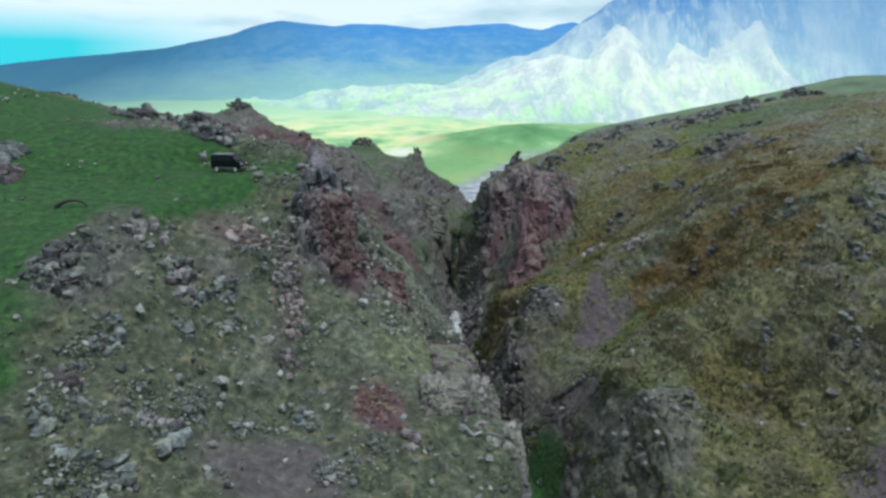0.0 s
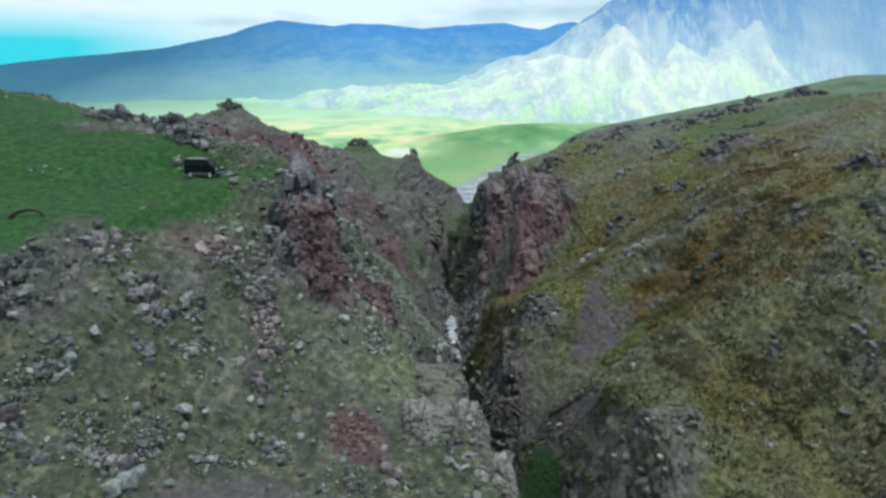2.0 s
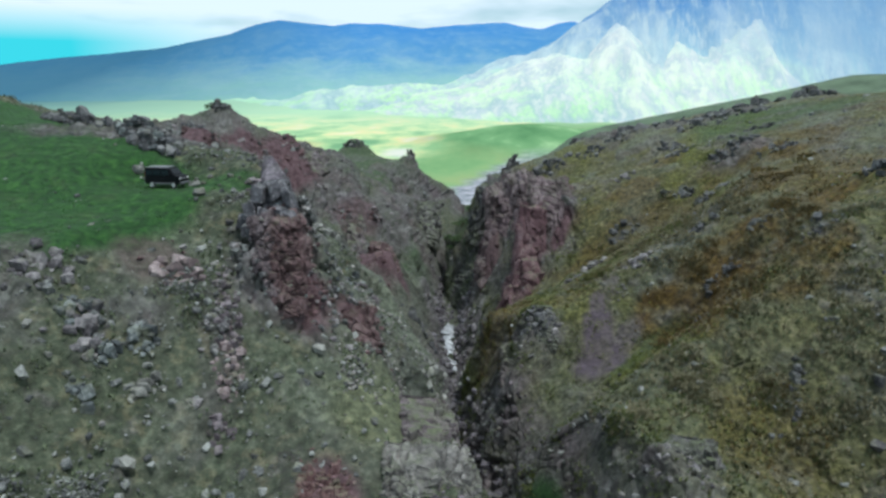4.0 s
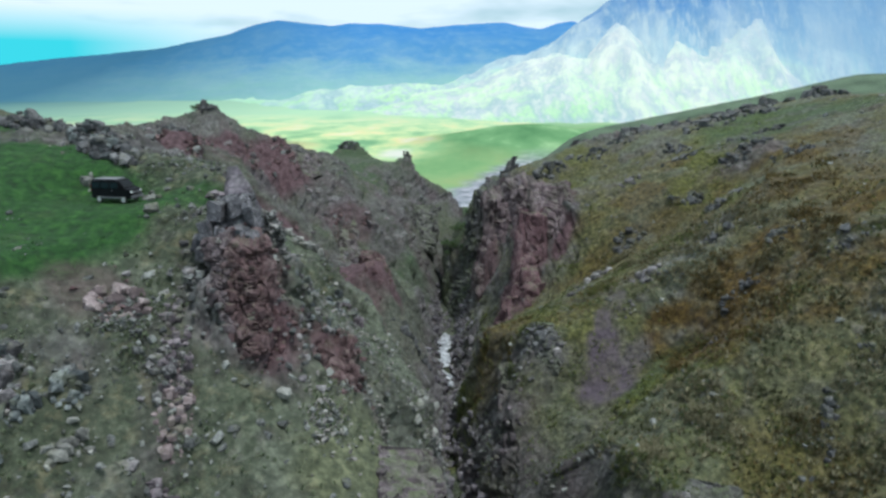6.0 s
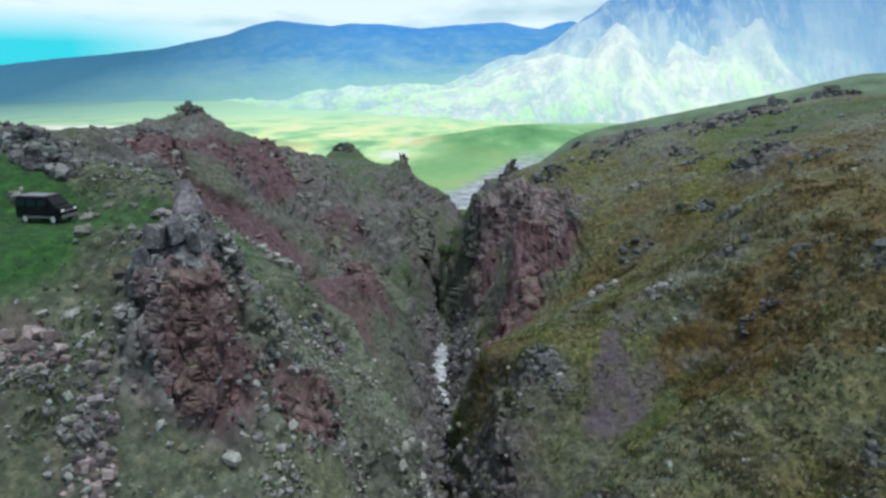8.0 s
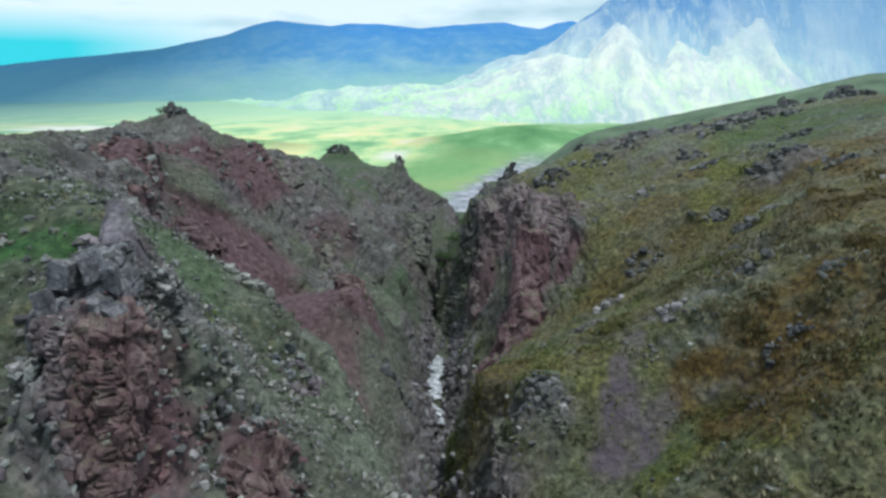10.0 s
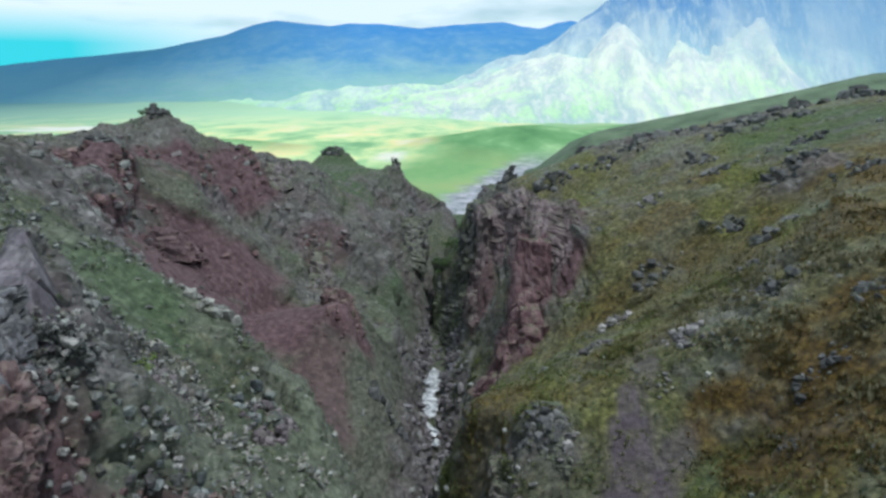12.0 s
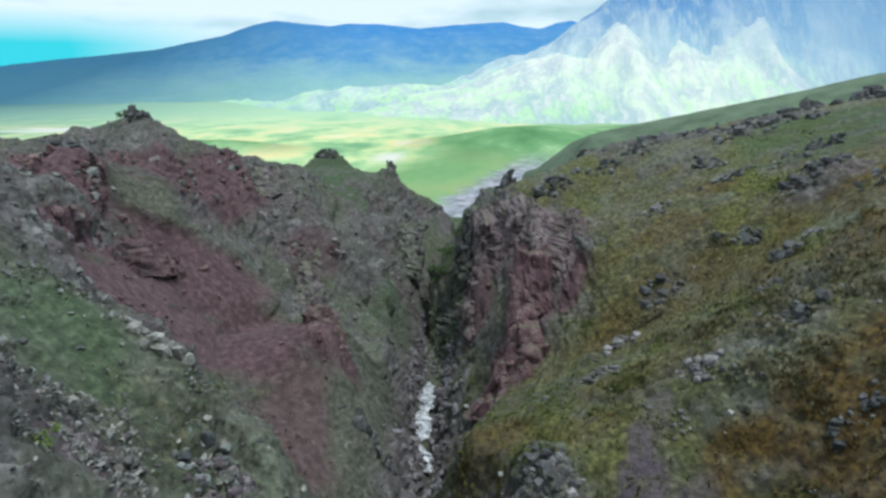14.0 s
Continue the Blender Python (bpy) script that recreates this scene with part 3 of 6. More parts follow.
# ---- rock, plant and paint materials ----
def stone_material(name, dark, mid, pale, by="island", scale=1.6):
    """Weathered stone: a tone for each piece, mottled by lichen and grain."""
    m, N, L, bsdf = node_material(name)
    tc = N.new("ShaderNodeNewGeometry")
    pos = tc.outputs["Position"]
    grain = tex(N, L, scale * 3, 6, 0.7, pos)
    patch = tex(N, L, scale * 0.6, 4, 0.6, pos)
    if by == "island":
        rnd = tc.outputs["Random Per Island"]
    else:
        rnd = N.new("ShaderNodeObjectInfo").outputs["Random"]
    add = N.new("ShaderNodeMath")
    add.operation = "MULTIPLY_ADD"
    L.new(rnd, add.inputs[0])
    add.inputs[1].default_value = 0.42
    L.new(grain, add.inputs[2])
    sub = N.new("ShaderNodeMath")
    sub.operation = "SUBTRACT"
    L.new(add.outputs[0], sub.inputs[0])
    sub.inputs[1].default_value = 0.2
    c = ramp(N, L, sub.outputs[0], [(0.22, dark), (0.5, mid), (0.8, pale)])
    lichen = ramp(N, L, grain, [(0.3, (0.08, 0.085, 0.05)), (0.7, (0.22, 0.23, 0.15))])
    c = blend(N, L, ramp(N, L, patch, [(0.52, (0, 0, 0)), (0.72, (0.75, 0.75, 0.75))]), c, lichen)
    L.new(deepened(N, L, c), bsdf.inputs["Base Color"])
    bsdf.inputs["Roughness"].default_value = 0.9
    bump = N.new("ShaderNodeBump")
    bump.inputs["Distance"].default_value, bump.inputs["Strength"].default_value = 0.12, 0.7
    L.new(grain, bump.inputs["Height"])
    L.new(bump.outputs[0], bsdf.inputs["Normal"])
    return m


def cliff_stone(name, dark, mid, pale, scale=0.5, tall=0.45, green=0.5, crack=0.45, mossy=0.0):
    """Living rock of a cliff face: blocks and open joints, streaks down the face, turf and lichen on its ledges."""
    m, N, L, bsdf = node_material(name)
    geo = N.new("ShaderNodeNewGeometry")
    pos = geo.outputs["Position"]
    tone, joint = shattered(N, L, pos, scale, tall, crack)
    tone2, joint2 = shattered(N, L, pos, scale * 2.6, 0.75, 0.5 * crack)
    grain = tex(N, L, 3.0, 7, 0.7, pos)
    streak = tex(N, L, 0.9, 5, 0.6, scaled(N, L, pos, 1, 1, 0.18))
    total = None
    for value, share in ((tone, 0.28), (tone2, 0.2), (grain, 0.42), (streak, 0.34)):
        k = N.new("ShaderNodeMath")
        k.operation = "MULTIPLY_ADD"
        L.new(value, k.inputs[0])
        k.inputs[1].default_value = share
        if total is not None:
            L.new(total, k.inputs[2])
        else:
            k.inputs[2].default_value = -0.12
        total = k.outputs[0]
    c = ramp(N, L, total, [(0.28, dark), (0.5, mid), (0.74, pale)])
    deep = N.new("ShaderNodeRGB")
    deep.outputs[0].default_value = (*[0.45 * q for q in dark], 1)
    c = blend(N, L, joint, c, deep.outputs[0])
    c = blend(N, L, joint2, c, deep.outputs[0])
    turf = ramp(N, L, grain, [(0.3, (0.02, 0.03, 0.01)), (0.7, (0.14, 0.165, 0.085))])
    up = N.new("ShaderNodeSeparateXYZ")
    L.new(geo.outputs["Normal"], up.inputs[0])
    ledge = ramp(N, L, up.outputs["Z"], [(0.5, (0, 0, 0)), (0.85, (1, 1, 1))])
    cover = N.new("ShaderNodeMath")
    cover.operation = "MULTIPLY"
    L.new(ledge, cover.inputs[0])
    L.new(ramp(N, L, tex(N, L, 0.7, 5, 0.65, pos), [(0.42, (0, 0, 0)), (0.58, (green, green, green))]), cover.inputs[1])
    c = blend(N, L, cover.outputs[0], c, turf)
    c = blend(N, L, ramp(N, L, tex(N, L, 0.16, 6, 0.65, scaled(N, L, pos, 1, 1, 0.5)), [(0.46, (0, 0, 0)), (0.6, (mossy,) * 3)]), c, turf)
    L.new(c, bsdf.inputs["Base Color"])
    bsdf.inputs["Roughness"].default_value = 0.92
    bump = N.new("ShaderNodeBump")
    bump.inputs["Distance"].default_value, bump.inputs["Strength"].default_value = 0.35, 0.8
    L.new(total, bump.inputs["Height"])
    L.new(bump.outputs[0], bsdf.inputs["Normal"])
    return m


def plant_material(name, dark, pale):
    m, N, L, bsdf = node_material(name)
    g = N.new("ShaderNodeNewGeometry")
    mixed = N.new("ShaderNodeMath")
    mixed.operation = "MULTIPLY_ADD"
    L.new(g.outputs["Random Per Island"], mixed.inputs[0])
    mixed.inputs[1].default_value = 0.5
    half = N.new("ShaderNodeMath")
    half.operation = "MULTIPLY"
    L.new(tex(N, L, 0.25, 4, 0.6, g.outputs["Position"]), half.inputs[0])
    half.inputs[1].default_value = 0.6
    L.new(half.outputs[0], mixed.inputs[2])
    L.new(ramp(N, L, mixed.outputs[0], [(0.2, dark), (0.75, pale)]), bsdf.inputs["Base Color"])
    bsdf.inputs["Roughness"].default_value = 0.85
    return m


def plain(name, colour, rough=0.5, metal=0.0, spread=0.15, scale=6.0, shine=0.5):
    """Paint, rubber or metal with slight soiling."""
    m, N, L, bsdf = node_material(name)
    tc = N.new("ShaderNodeTexCoord")
    lo, hi = [c * (1 - spread) for c in colour], [min(1, c * (1 + spread)) for c in colour]
    L.new(ramp(N, L, tex(N, L, scale, 4, 0.6, tc.outputs["Object"]), [(0.35, lo), (0.65, hi)]), bsdf.inputs["Base Color"])
    bsdf.inputs["Roughness"].default_value, bsdf.inputs["Metallic"].default_value = rough, metal
    bsdf.inputs["Specular IOR Level"].default_value = shine
    return m


GREY = ((0.03, 0.032, 0.032), (0.108, 0.112, 0.11), (0.33, 0.34, 0.315))
RUST = ((0.035, 0.018, 0.018), (0.112, 0.06, 0.063), (0.24, 0.16, 0.16))
PINK = ((0.06, 0.044, 0.046), (0.175, 0.133, 0.133), (0.37, 0.31, 0.3))
PLUM = ((0.024, 0.02, 0.023), (0.1, 0.08, 0.089), (0.25, 0.218, 0.228))
SLATE = ((0.022, 0.027, 0.029), (0.086, 0.099, 0.1), (0.26, 0.285, 0.275))
STONE_STUFF = stone_material("loose_stone", *GREY)
RED_STUFF = stone_material("loose_red_stone", *RUST)
STONE_PIECE = stone_material("grey_crag_stone", (0.028, 0.026, 0.029), (0.12, 0.11, 0.115), (0.33, 0.31, 0.305), by="object", scale=0.9)
RED_PIECE = stone_material("red_crag_stone", *RUST, by="object", scale=0.9)
DARK_PIECE = stone_material("dark_crag_stone", (0.018, 0.019, 0.021), (0.066, 0.067, 0.07), (0.18, 0.18, 0.177), by="object", scale=0.9)
PALE_PIECE = stone_material("pale_boulder_stone", (0.05, 0.05, 0.046), (0.165, 0.165, 0.15), (0.35, 0.35, 0.315), by="object", scale=0.9)
PINK_PIECE = stone_material("pink_cliff_stone", *PINK, by="object", scale=0.6)
SLATE_PIECE = stone_material("blue_grey_stone", *SLATE, by="object", scale=0.9)
PLUM_PIECE = stone_material("plum_grey_stone", *PLUM, by="object", scale=0.9)


# ---- rock shapes ----
def chipped(seed, points, boxy, squash=(1, 1, 1)):
    """A unit rock: the hull of a few points, so that its faces are flat and its edges sharp. boxy: how far it keeps to a block."""
    r = random.Random(seed)
    bm = bmesh.new()
    if boxy:
        for k in range(8):
            bm.verts.new([(1 if k >> a & 1 else -1) * r.uniform(1 - 0.55 * (1 - boxy) - 0.25, 1) * 0.8 * squash[a] for a in range(3)])
    for k in range(points):
        d = Vector((r.gauss(0, 1), r.gauss(0, 1), r.gauss(0, 1))).normalized() * r.uniform(0.75, 1.05)
        bm.verts.new((d.x * squash[0], d.y * squash[1], d.z * squash[2]))
    bmesh.ops.convex_hull(bm, input=bm.verts[:])
    loose_verts = [v for v in bm.verts if not v.link_faces]
    bmesh.ops.delete(bm, geom=loose_verts, context="VERTS")
    bmesh.ops.recalc_face_normals(bm, faces=bm.faces[:])
    return bm


def as_mesh(name, bm, *mats):
    me = bpy.data.meshes.new(name)
    bm.to_mesh(me)
    bm.free()
    for m in mats:
        me.materials.append(m)
    return me


def arrays(bm):
    bm.verts.ensure_lookup_table()
    v = np.array([x.co[:] for x in bm.verts], np.float32)
    bmesh.ops.triangulate(bm, faces=bm.faces[:])
    f = np.array([[x.index for x in fc.verts] for fc in bm.faces], np.int64)
    bm.free()
    return v, f


def spread(name, shapes, where, sizes, turns, mat, flat_shade=True, stretch=None):
    """Many copies of a few shapes, joined into one mesh. turns: (n, 3, 3)."""
    rng = np.random.default_rng(len(where))
    pick = rng.integers(0, len(shapes), len(where))
    V, F, base = [], [], 0
    for k, (v, f) in enumerate(shapes):
        idx = np.where(pick == k)[0]
        if not len(idx):
            continue
        pts = v[None] * (sizes[idx, None, None] if stretch is None else (sizes[idx, None] * stretch[idx])[:, None, :])
        pts = np.einsum("nij,nvj->nvi", turns[idx], pts) + where[idx, None, :]
        V.append(pts.reshape(-1, 3))
        F.append((f[None] + (np.arange(len(idx)) * len(v))[:, None, None] + base).reshape(-1, 3))
        base += len(idx) * len(v)
    V, F = np.concatenate(V).astype(np.float32), np.concatenate(F).astype(np.int32)
    me = bpy.data.meshes.new(name)
    me.vertices.add(len(V))
    me.vertices.foreach_set("co", V.ravel())
    me.loops.add(F.size)
    me.loops.foreach_set("vertex_index", F.ravel())
    me.polygons.add(len(F))
    me.polygons.foreach_set("loop_start", np.arange(0, F.size, 3, dtype=np.int32))
    me.update(calc_edges=True)
    me.polygons.foreach_set("use_smooth", np.full(len(F), not flat_shade))
    me.materials.append(mat)
    return new(name, me)


def turned(rng, n, lean=0.5):
    """Random turns about the upright, with some lean."""
    a = rng.uniform(0, 2 * np.pi, n)
    b, c = rng.normal(0, lean, n), rng.normal(0, lean, n)
    z, o = np.zeros(n), np.ones(n)
    RZ = np.stack([np.cos(a), -np.sin(a), z, np.sin(a), np.cos(a), z, z, z, o], -1).reshape(n, 3, 3)
    RX = np.stack([o, z, z, z, np.cos(b), -np.sin(b), z, np.sin(b), np.cos(b)], -1).reshape(n, 3, 3)
    RY = np.stack([np.cos(c), z, np.sin(c), z, o, z, -np.sin(c), z, np.cos(c)], -1).reshape(n, 3, 3)
    return RX @ RY @ RZ


AREA = np.linalg.norm(np.cross(np.gradient(P, axis=1), np.gradient(P, axis=0)), axis=-1).ravel()
INVIEW = (smooth(28, 34, flat[:, 1]) * (flat[:, 1] < 330) * (np.abs(flat[:, 0]) < 150) * (flat[:, 1] > 0.9 * np.abs(flat[:, 0]) - 20)).astype(float)
FN = NRM.reshape(-1, 3)


def scatter(density, n, seed, jitter=0.4):
    """n places on the ground, the denser the higher density is; fewer far off."""
    rng = np.random.default_rng(seed)
    w = AREA * INVIEW * density / (1 + (np.maximum(flat[:, 1] - 60, 0) / 80) ** 1.3)
    i = rng.choice(len(flat), n, p=w / w.sum())
    where = flat[i] + rng.normal(0, jitter, (n, 3)) * (1 - FN[i] ** 2)
    return rng, i, where


def ground_z(x, y):
    j = int(np.argmin(np.abs(YS - y)))
    o = np.argsort(P[j, :, 0])
    return float(np.interp(x, P[j, o, 0], P[j, o, 2]))


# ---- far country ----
def backdrop_material(name, stops, pale, amount, side, haze_tone, glow=0.85, stretch=(0.0085, 1.0, 0.0022), turn=0, east=None):
    """Glowing distance: haze painted by height and side, lit and shaded ridges by noise."""
    m = bpy.data.materials.new(name)
    m.use_nodes = True
    N, L = m.node_tree.nodes, m.node_tree.links
    out, bsdf = N["Material Output"], N["Principled BSDF"]
    geo = N.new("ShaderNodeNewGeometry").outputs["Position"]
    sep = N.new("ShaderNodeSeparateXYZ")
    L.new(geo, sep.inputs[0])
    # Haze painted by height: pale at the foot, bluer towards the crest.
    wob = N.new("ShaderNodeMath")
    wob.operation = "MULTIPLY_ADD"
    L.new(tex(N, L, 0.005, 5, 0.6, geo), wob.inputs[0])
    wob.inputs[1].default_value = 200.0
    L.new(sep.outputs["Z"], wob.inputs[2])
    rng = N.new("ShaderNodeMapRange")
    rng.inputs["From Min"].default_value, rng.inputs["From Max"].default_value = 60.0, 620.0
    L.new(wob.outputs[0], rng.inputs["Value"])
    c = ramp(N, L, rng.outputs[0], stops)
    mp = N.new("ShaderNodeMapping")
    mp.inputs["Scale"].default_value = stretch
    mp.inputs["Rotation"].default_value = (0, radians(turn), 0)
    slope = N.new("ShaderNodeCombineXYZ")
    L.new(attr(N, "along"), slope.inputs[0])
    L.new(attr(N, "down"), slope.inputs[2])
    L.new(slope.outputs[0], mp.inputs[0])
    # Sunlit and shaded ridges painted as bands of pale and dim noise.
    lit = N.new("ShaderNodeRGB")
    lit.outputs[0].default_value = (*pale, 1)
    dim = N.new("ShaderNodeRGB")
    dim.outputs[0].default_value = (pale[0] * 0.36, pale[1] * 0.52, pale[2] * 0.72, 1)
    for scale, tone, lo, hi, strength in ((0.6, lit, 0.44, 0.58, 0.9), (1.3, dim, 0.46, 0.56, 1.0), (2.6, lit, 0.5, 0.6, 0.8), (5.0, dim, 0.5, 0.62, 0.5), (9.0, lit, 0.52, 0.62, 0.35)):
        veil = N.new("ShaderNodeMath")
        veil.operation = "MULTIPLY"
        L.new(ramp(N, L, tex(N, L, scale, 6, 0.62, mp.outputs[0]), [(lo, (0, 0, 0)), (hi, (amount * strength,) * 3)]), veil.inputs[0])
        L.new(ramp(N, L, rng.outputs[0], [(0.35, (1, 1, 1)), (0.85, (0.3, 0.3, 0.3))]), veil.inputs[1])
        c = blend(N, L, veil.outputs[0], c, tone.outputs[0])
    # Haze colour painted in towards one side.
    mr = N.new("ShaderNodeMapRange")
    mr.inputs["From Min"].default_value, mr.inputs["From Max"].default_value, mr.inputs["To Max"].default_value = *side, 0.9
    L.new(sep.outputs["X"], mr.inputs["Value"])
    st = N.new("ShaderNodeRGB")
    st.outputs[0].default_value = (*haze_tone, 1)
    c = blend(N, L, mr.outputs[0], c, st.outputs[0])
    # Bluish haze and shadow painted over the eastern end.
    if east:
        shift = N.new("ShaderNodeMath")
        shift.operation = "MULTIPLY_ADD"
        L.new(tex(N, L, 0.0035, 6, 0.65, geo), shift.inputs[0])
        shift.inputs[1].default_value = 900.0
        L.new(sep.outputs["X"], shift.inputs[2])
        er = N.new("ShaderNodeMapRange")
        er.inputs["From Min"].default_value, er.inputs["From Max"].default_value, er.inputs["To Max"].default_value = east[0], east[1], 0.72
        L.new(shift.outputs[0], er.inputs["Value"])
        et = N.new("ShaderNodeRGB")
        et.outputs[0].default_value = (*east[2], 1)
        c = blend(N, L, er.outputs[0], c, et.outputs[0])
    # Emission stands in for distant sunlight and bright air.
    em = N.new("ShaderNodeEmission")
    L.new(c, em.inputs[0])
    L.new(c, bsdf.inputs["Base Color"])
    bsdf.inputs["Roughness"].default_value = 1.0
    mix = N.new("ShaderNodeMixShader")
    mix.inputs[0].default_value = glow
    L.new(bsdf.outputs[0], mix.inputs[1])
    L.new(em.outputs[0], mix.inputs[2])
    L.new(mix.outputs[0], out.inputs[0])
    return m


def range_of_hills(name, crest, y_crest, y_foot, z_foot, rough, mat, label, steps=46, cols=240):
    """A mountain side: from its skyline down to its foot, furrowed by gullies."""
    k = np.array(crest, float)
    xs = np.linspace(k[0, 0], k[-1, 0], cols)
    top = np.interp(xs, k[:, 0], k[:, 1])
    top += 5 * rough / 40 * fbm(np.stack([xs, 0 * xs, 0 * xs], -1), 60.0, 4)
    t = np.linspace(0, 1, steps)[:, None]
    along, down = np.repeat(xs[None], steps, 0), np.repeat(1500 * t, cols, 1)
    X = along * (1 - 0.4 * t)
    Y = y_crest + (y_foot - y_crest) * t + 0 * X
    Z = z_foot + (top[None] - z_foot) * (1 - t) ** 1.25
    q = np.stack([along, down * 0.3, 0 * X], -1).reshape(-1, 3)
    Z = Z + (fbm(q, 220.0, 5, True) * rough).reshape(Z.shape) * np.clip((top[None] - z_foot - 60) / 260, 0.05, 1) * np.minimum(1, 4 * t) * (1 - t)
    ob = sheet(name, np.stack([X, Y, Z], -1)[::-1], [mat], [("along", along[::-1].ravel()), ("down", down[::-1].ravel())])
    return tagged(ob, label, "mountain", kind="structure")


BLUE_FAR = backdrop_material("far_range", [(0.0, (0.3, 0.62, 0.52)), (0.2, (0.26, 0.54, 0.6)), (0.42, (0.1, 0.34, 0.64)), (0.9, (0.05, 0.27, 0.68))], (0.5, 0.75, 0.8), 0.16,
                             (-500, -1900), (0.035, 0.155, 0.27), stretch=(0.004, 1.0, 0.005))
PALE_FAR = backdrop_material("glowing_mountain", [(0.02, (0.44, 0.82, 0.46)), (0.14, (0.62, 0.92, 0.7)), (0.3, (0.44, 0.7, 0.78)), (0.5, (0.21, 0.43, 0.68)), (0.72, (0.1, 0.29, 0.61))],
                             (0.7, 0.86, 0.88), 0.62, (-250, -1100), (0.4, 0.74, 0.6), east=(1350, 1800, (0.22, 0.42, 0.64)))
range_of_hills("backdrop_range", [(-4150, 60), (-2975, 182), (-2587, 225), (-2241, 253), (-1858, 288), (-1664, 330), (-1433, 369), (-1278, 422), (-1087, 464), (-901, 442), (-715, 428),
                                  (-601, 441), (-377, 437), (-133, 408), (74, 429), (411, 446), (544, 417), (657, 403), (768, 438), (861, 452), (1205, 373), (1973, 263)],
               4300, 2300, -45, 40, BLUE_FAR, "long blue mountain range with its haze painted in")
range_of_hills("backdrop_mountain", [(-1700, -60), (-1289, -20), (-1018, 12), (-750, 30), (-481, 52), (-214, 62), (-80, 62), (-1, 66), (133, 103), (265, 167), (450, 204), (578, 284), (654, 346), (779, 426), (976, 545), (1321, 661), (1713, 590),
                                     (2379, 470), (2950, 273)], 3000, 1500, -60, 150, PALE_FAR, "pale rocky mountain flank with its sunlight painted in")


FLANK = backdrop_material("glowing_spurs", [(0.0, (0.5, 0.86, 0.56)), (0.16, (0.66, 0.93, 0.74)), (0.34, (0.66, 0.87, 0.82)), (0.55, (0.4, 0.6, 0.76))], (0.9, 0.97, 0.93), 0.6, (-250, -1100), (0.4, 0.74, 0.6),
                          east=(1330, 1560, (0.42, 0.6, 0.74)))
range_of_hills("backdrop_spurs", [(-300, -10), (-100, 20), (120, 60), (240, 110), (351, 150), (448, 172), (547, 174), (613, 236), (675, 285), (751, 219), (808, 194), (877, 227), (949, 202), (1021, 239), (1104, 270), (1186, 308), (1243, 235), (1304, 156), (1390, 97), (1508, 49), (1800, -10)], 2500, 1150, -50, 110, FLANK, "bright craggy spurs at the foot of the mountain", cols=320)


def valley_floor():
    mat = bpy.data.materials.new("glowing_meadow")
    mat.use_nodes = True
    N, L = mat.node_tree.nodes, mat.node_tree.links
    bsdf, out = N["Principled BSDF"], N["Material Output"]
    geo = N.new("ShaderNodeNewGeometry").outputs["Position"]
    mp = N.new("ShaderNodeMapping")
    mp.inputs["Scale"].default_value = (0.9, 0.45, 1.0)
    mp.inputs["Rotation"].default_value = (0, 0, radians(-14))
    L.new(geo, mp.inputs[0])
    n = tex(N, L, 0.013, 8, 0.62, mp.outputs[0])
    # Meadow tones raised to sunlit brightness in the colour itself.
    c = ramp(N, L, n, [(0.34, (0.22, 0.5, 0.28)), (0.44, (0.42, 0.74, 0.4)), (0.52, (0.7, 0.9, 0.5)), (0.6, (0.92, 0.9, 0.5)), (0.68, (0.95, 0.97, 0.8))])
    sep = N.new("ShaderNodeSeparateXYZ")
    L.new(geo, sep.inputs[0])
    green = N.new("ShaderNodeRGB")
    green.outputs[0].default_value = (0.19, 0.42, 0.18, 1)
    mr = N.new("ShaderNodeMapRange")
    mr.inputs["From Min"].default_value, mr.inputs["From Max"].default_value = -335.0, -270.0
    mr.inputs["To Max"].default_value = 0.8
    edge = N.new("ShaderNodeMath")
    edge.operation = "MULTIPLY_ADD"
    L.new(sep.outputs["Y"], edge.inputs[0])
    edge.inputs[1].default_value = -0.374
    L.new(sep.outputs["X"], edge.inputs[2])
    L.new(edge.outputs[0], mr.inputs["Value"])
    c = blend(N, L, mr.outputs[0], c, green.outputs[0])
    rise = N.new("ShaderNodeMapRange")
    rise.inputs["From Min"].default_value, rise.inputs["From Max"].default_value = -24.0, -12.0
    L.new(sep.outputs["Z"], rise.inputs["Value"])
    slope = ramp(N, L, tex(N, L, 0.016, 5, 0.6, mp.outputs[0]), [(0.35, (0.11, 0.31, 0.14)), (0.55, (0.2, 0.46, 0.22)), (0.7, (0.42, 0.72, 0.4))])
    c = blend(N, L, rise.outputs[0], c, slope)
    stony = ramp(N, L, tex(N, L, 0.1, 5, 0.65, geo), [(0.35, (0.2, 0.25, 0.28)), (0.5, (0.36, 0.42, 0.5)), (0.65, (0.55, 0.6, 0.7))])
    c = blend(N, L, attr(N, "gravel"), c, stony)
    # Pale haze painted over the meadows with distance.
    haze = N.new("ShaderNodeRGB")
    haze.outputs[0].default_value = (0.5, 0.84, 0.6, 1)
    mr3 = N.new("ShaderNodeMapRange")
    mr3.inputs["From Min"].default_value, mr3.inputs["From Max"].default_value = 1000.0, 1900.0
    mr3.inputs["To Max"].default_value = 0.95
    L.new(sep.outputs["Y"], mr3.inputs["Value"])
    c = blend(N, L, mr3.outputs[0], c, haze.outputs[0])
    # Darker blue-green haze painted in towards the west.
    teal_haze = N.new("ShaderNodeRGB")
    teal_haze.outputs[0].default_value = (0.04, 0.17, 0.26, 1)
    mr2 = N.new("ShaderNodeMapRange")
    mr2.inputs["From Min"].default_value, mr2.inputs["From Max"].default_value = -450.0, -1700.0
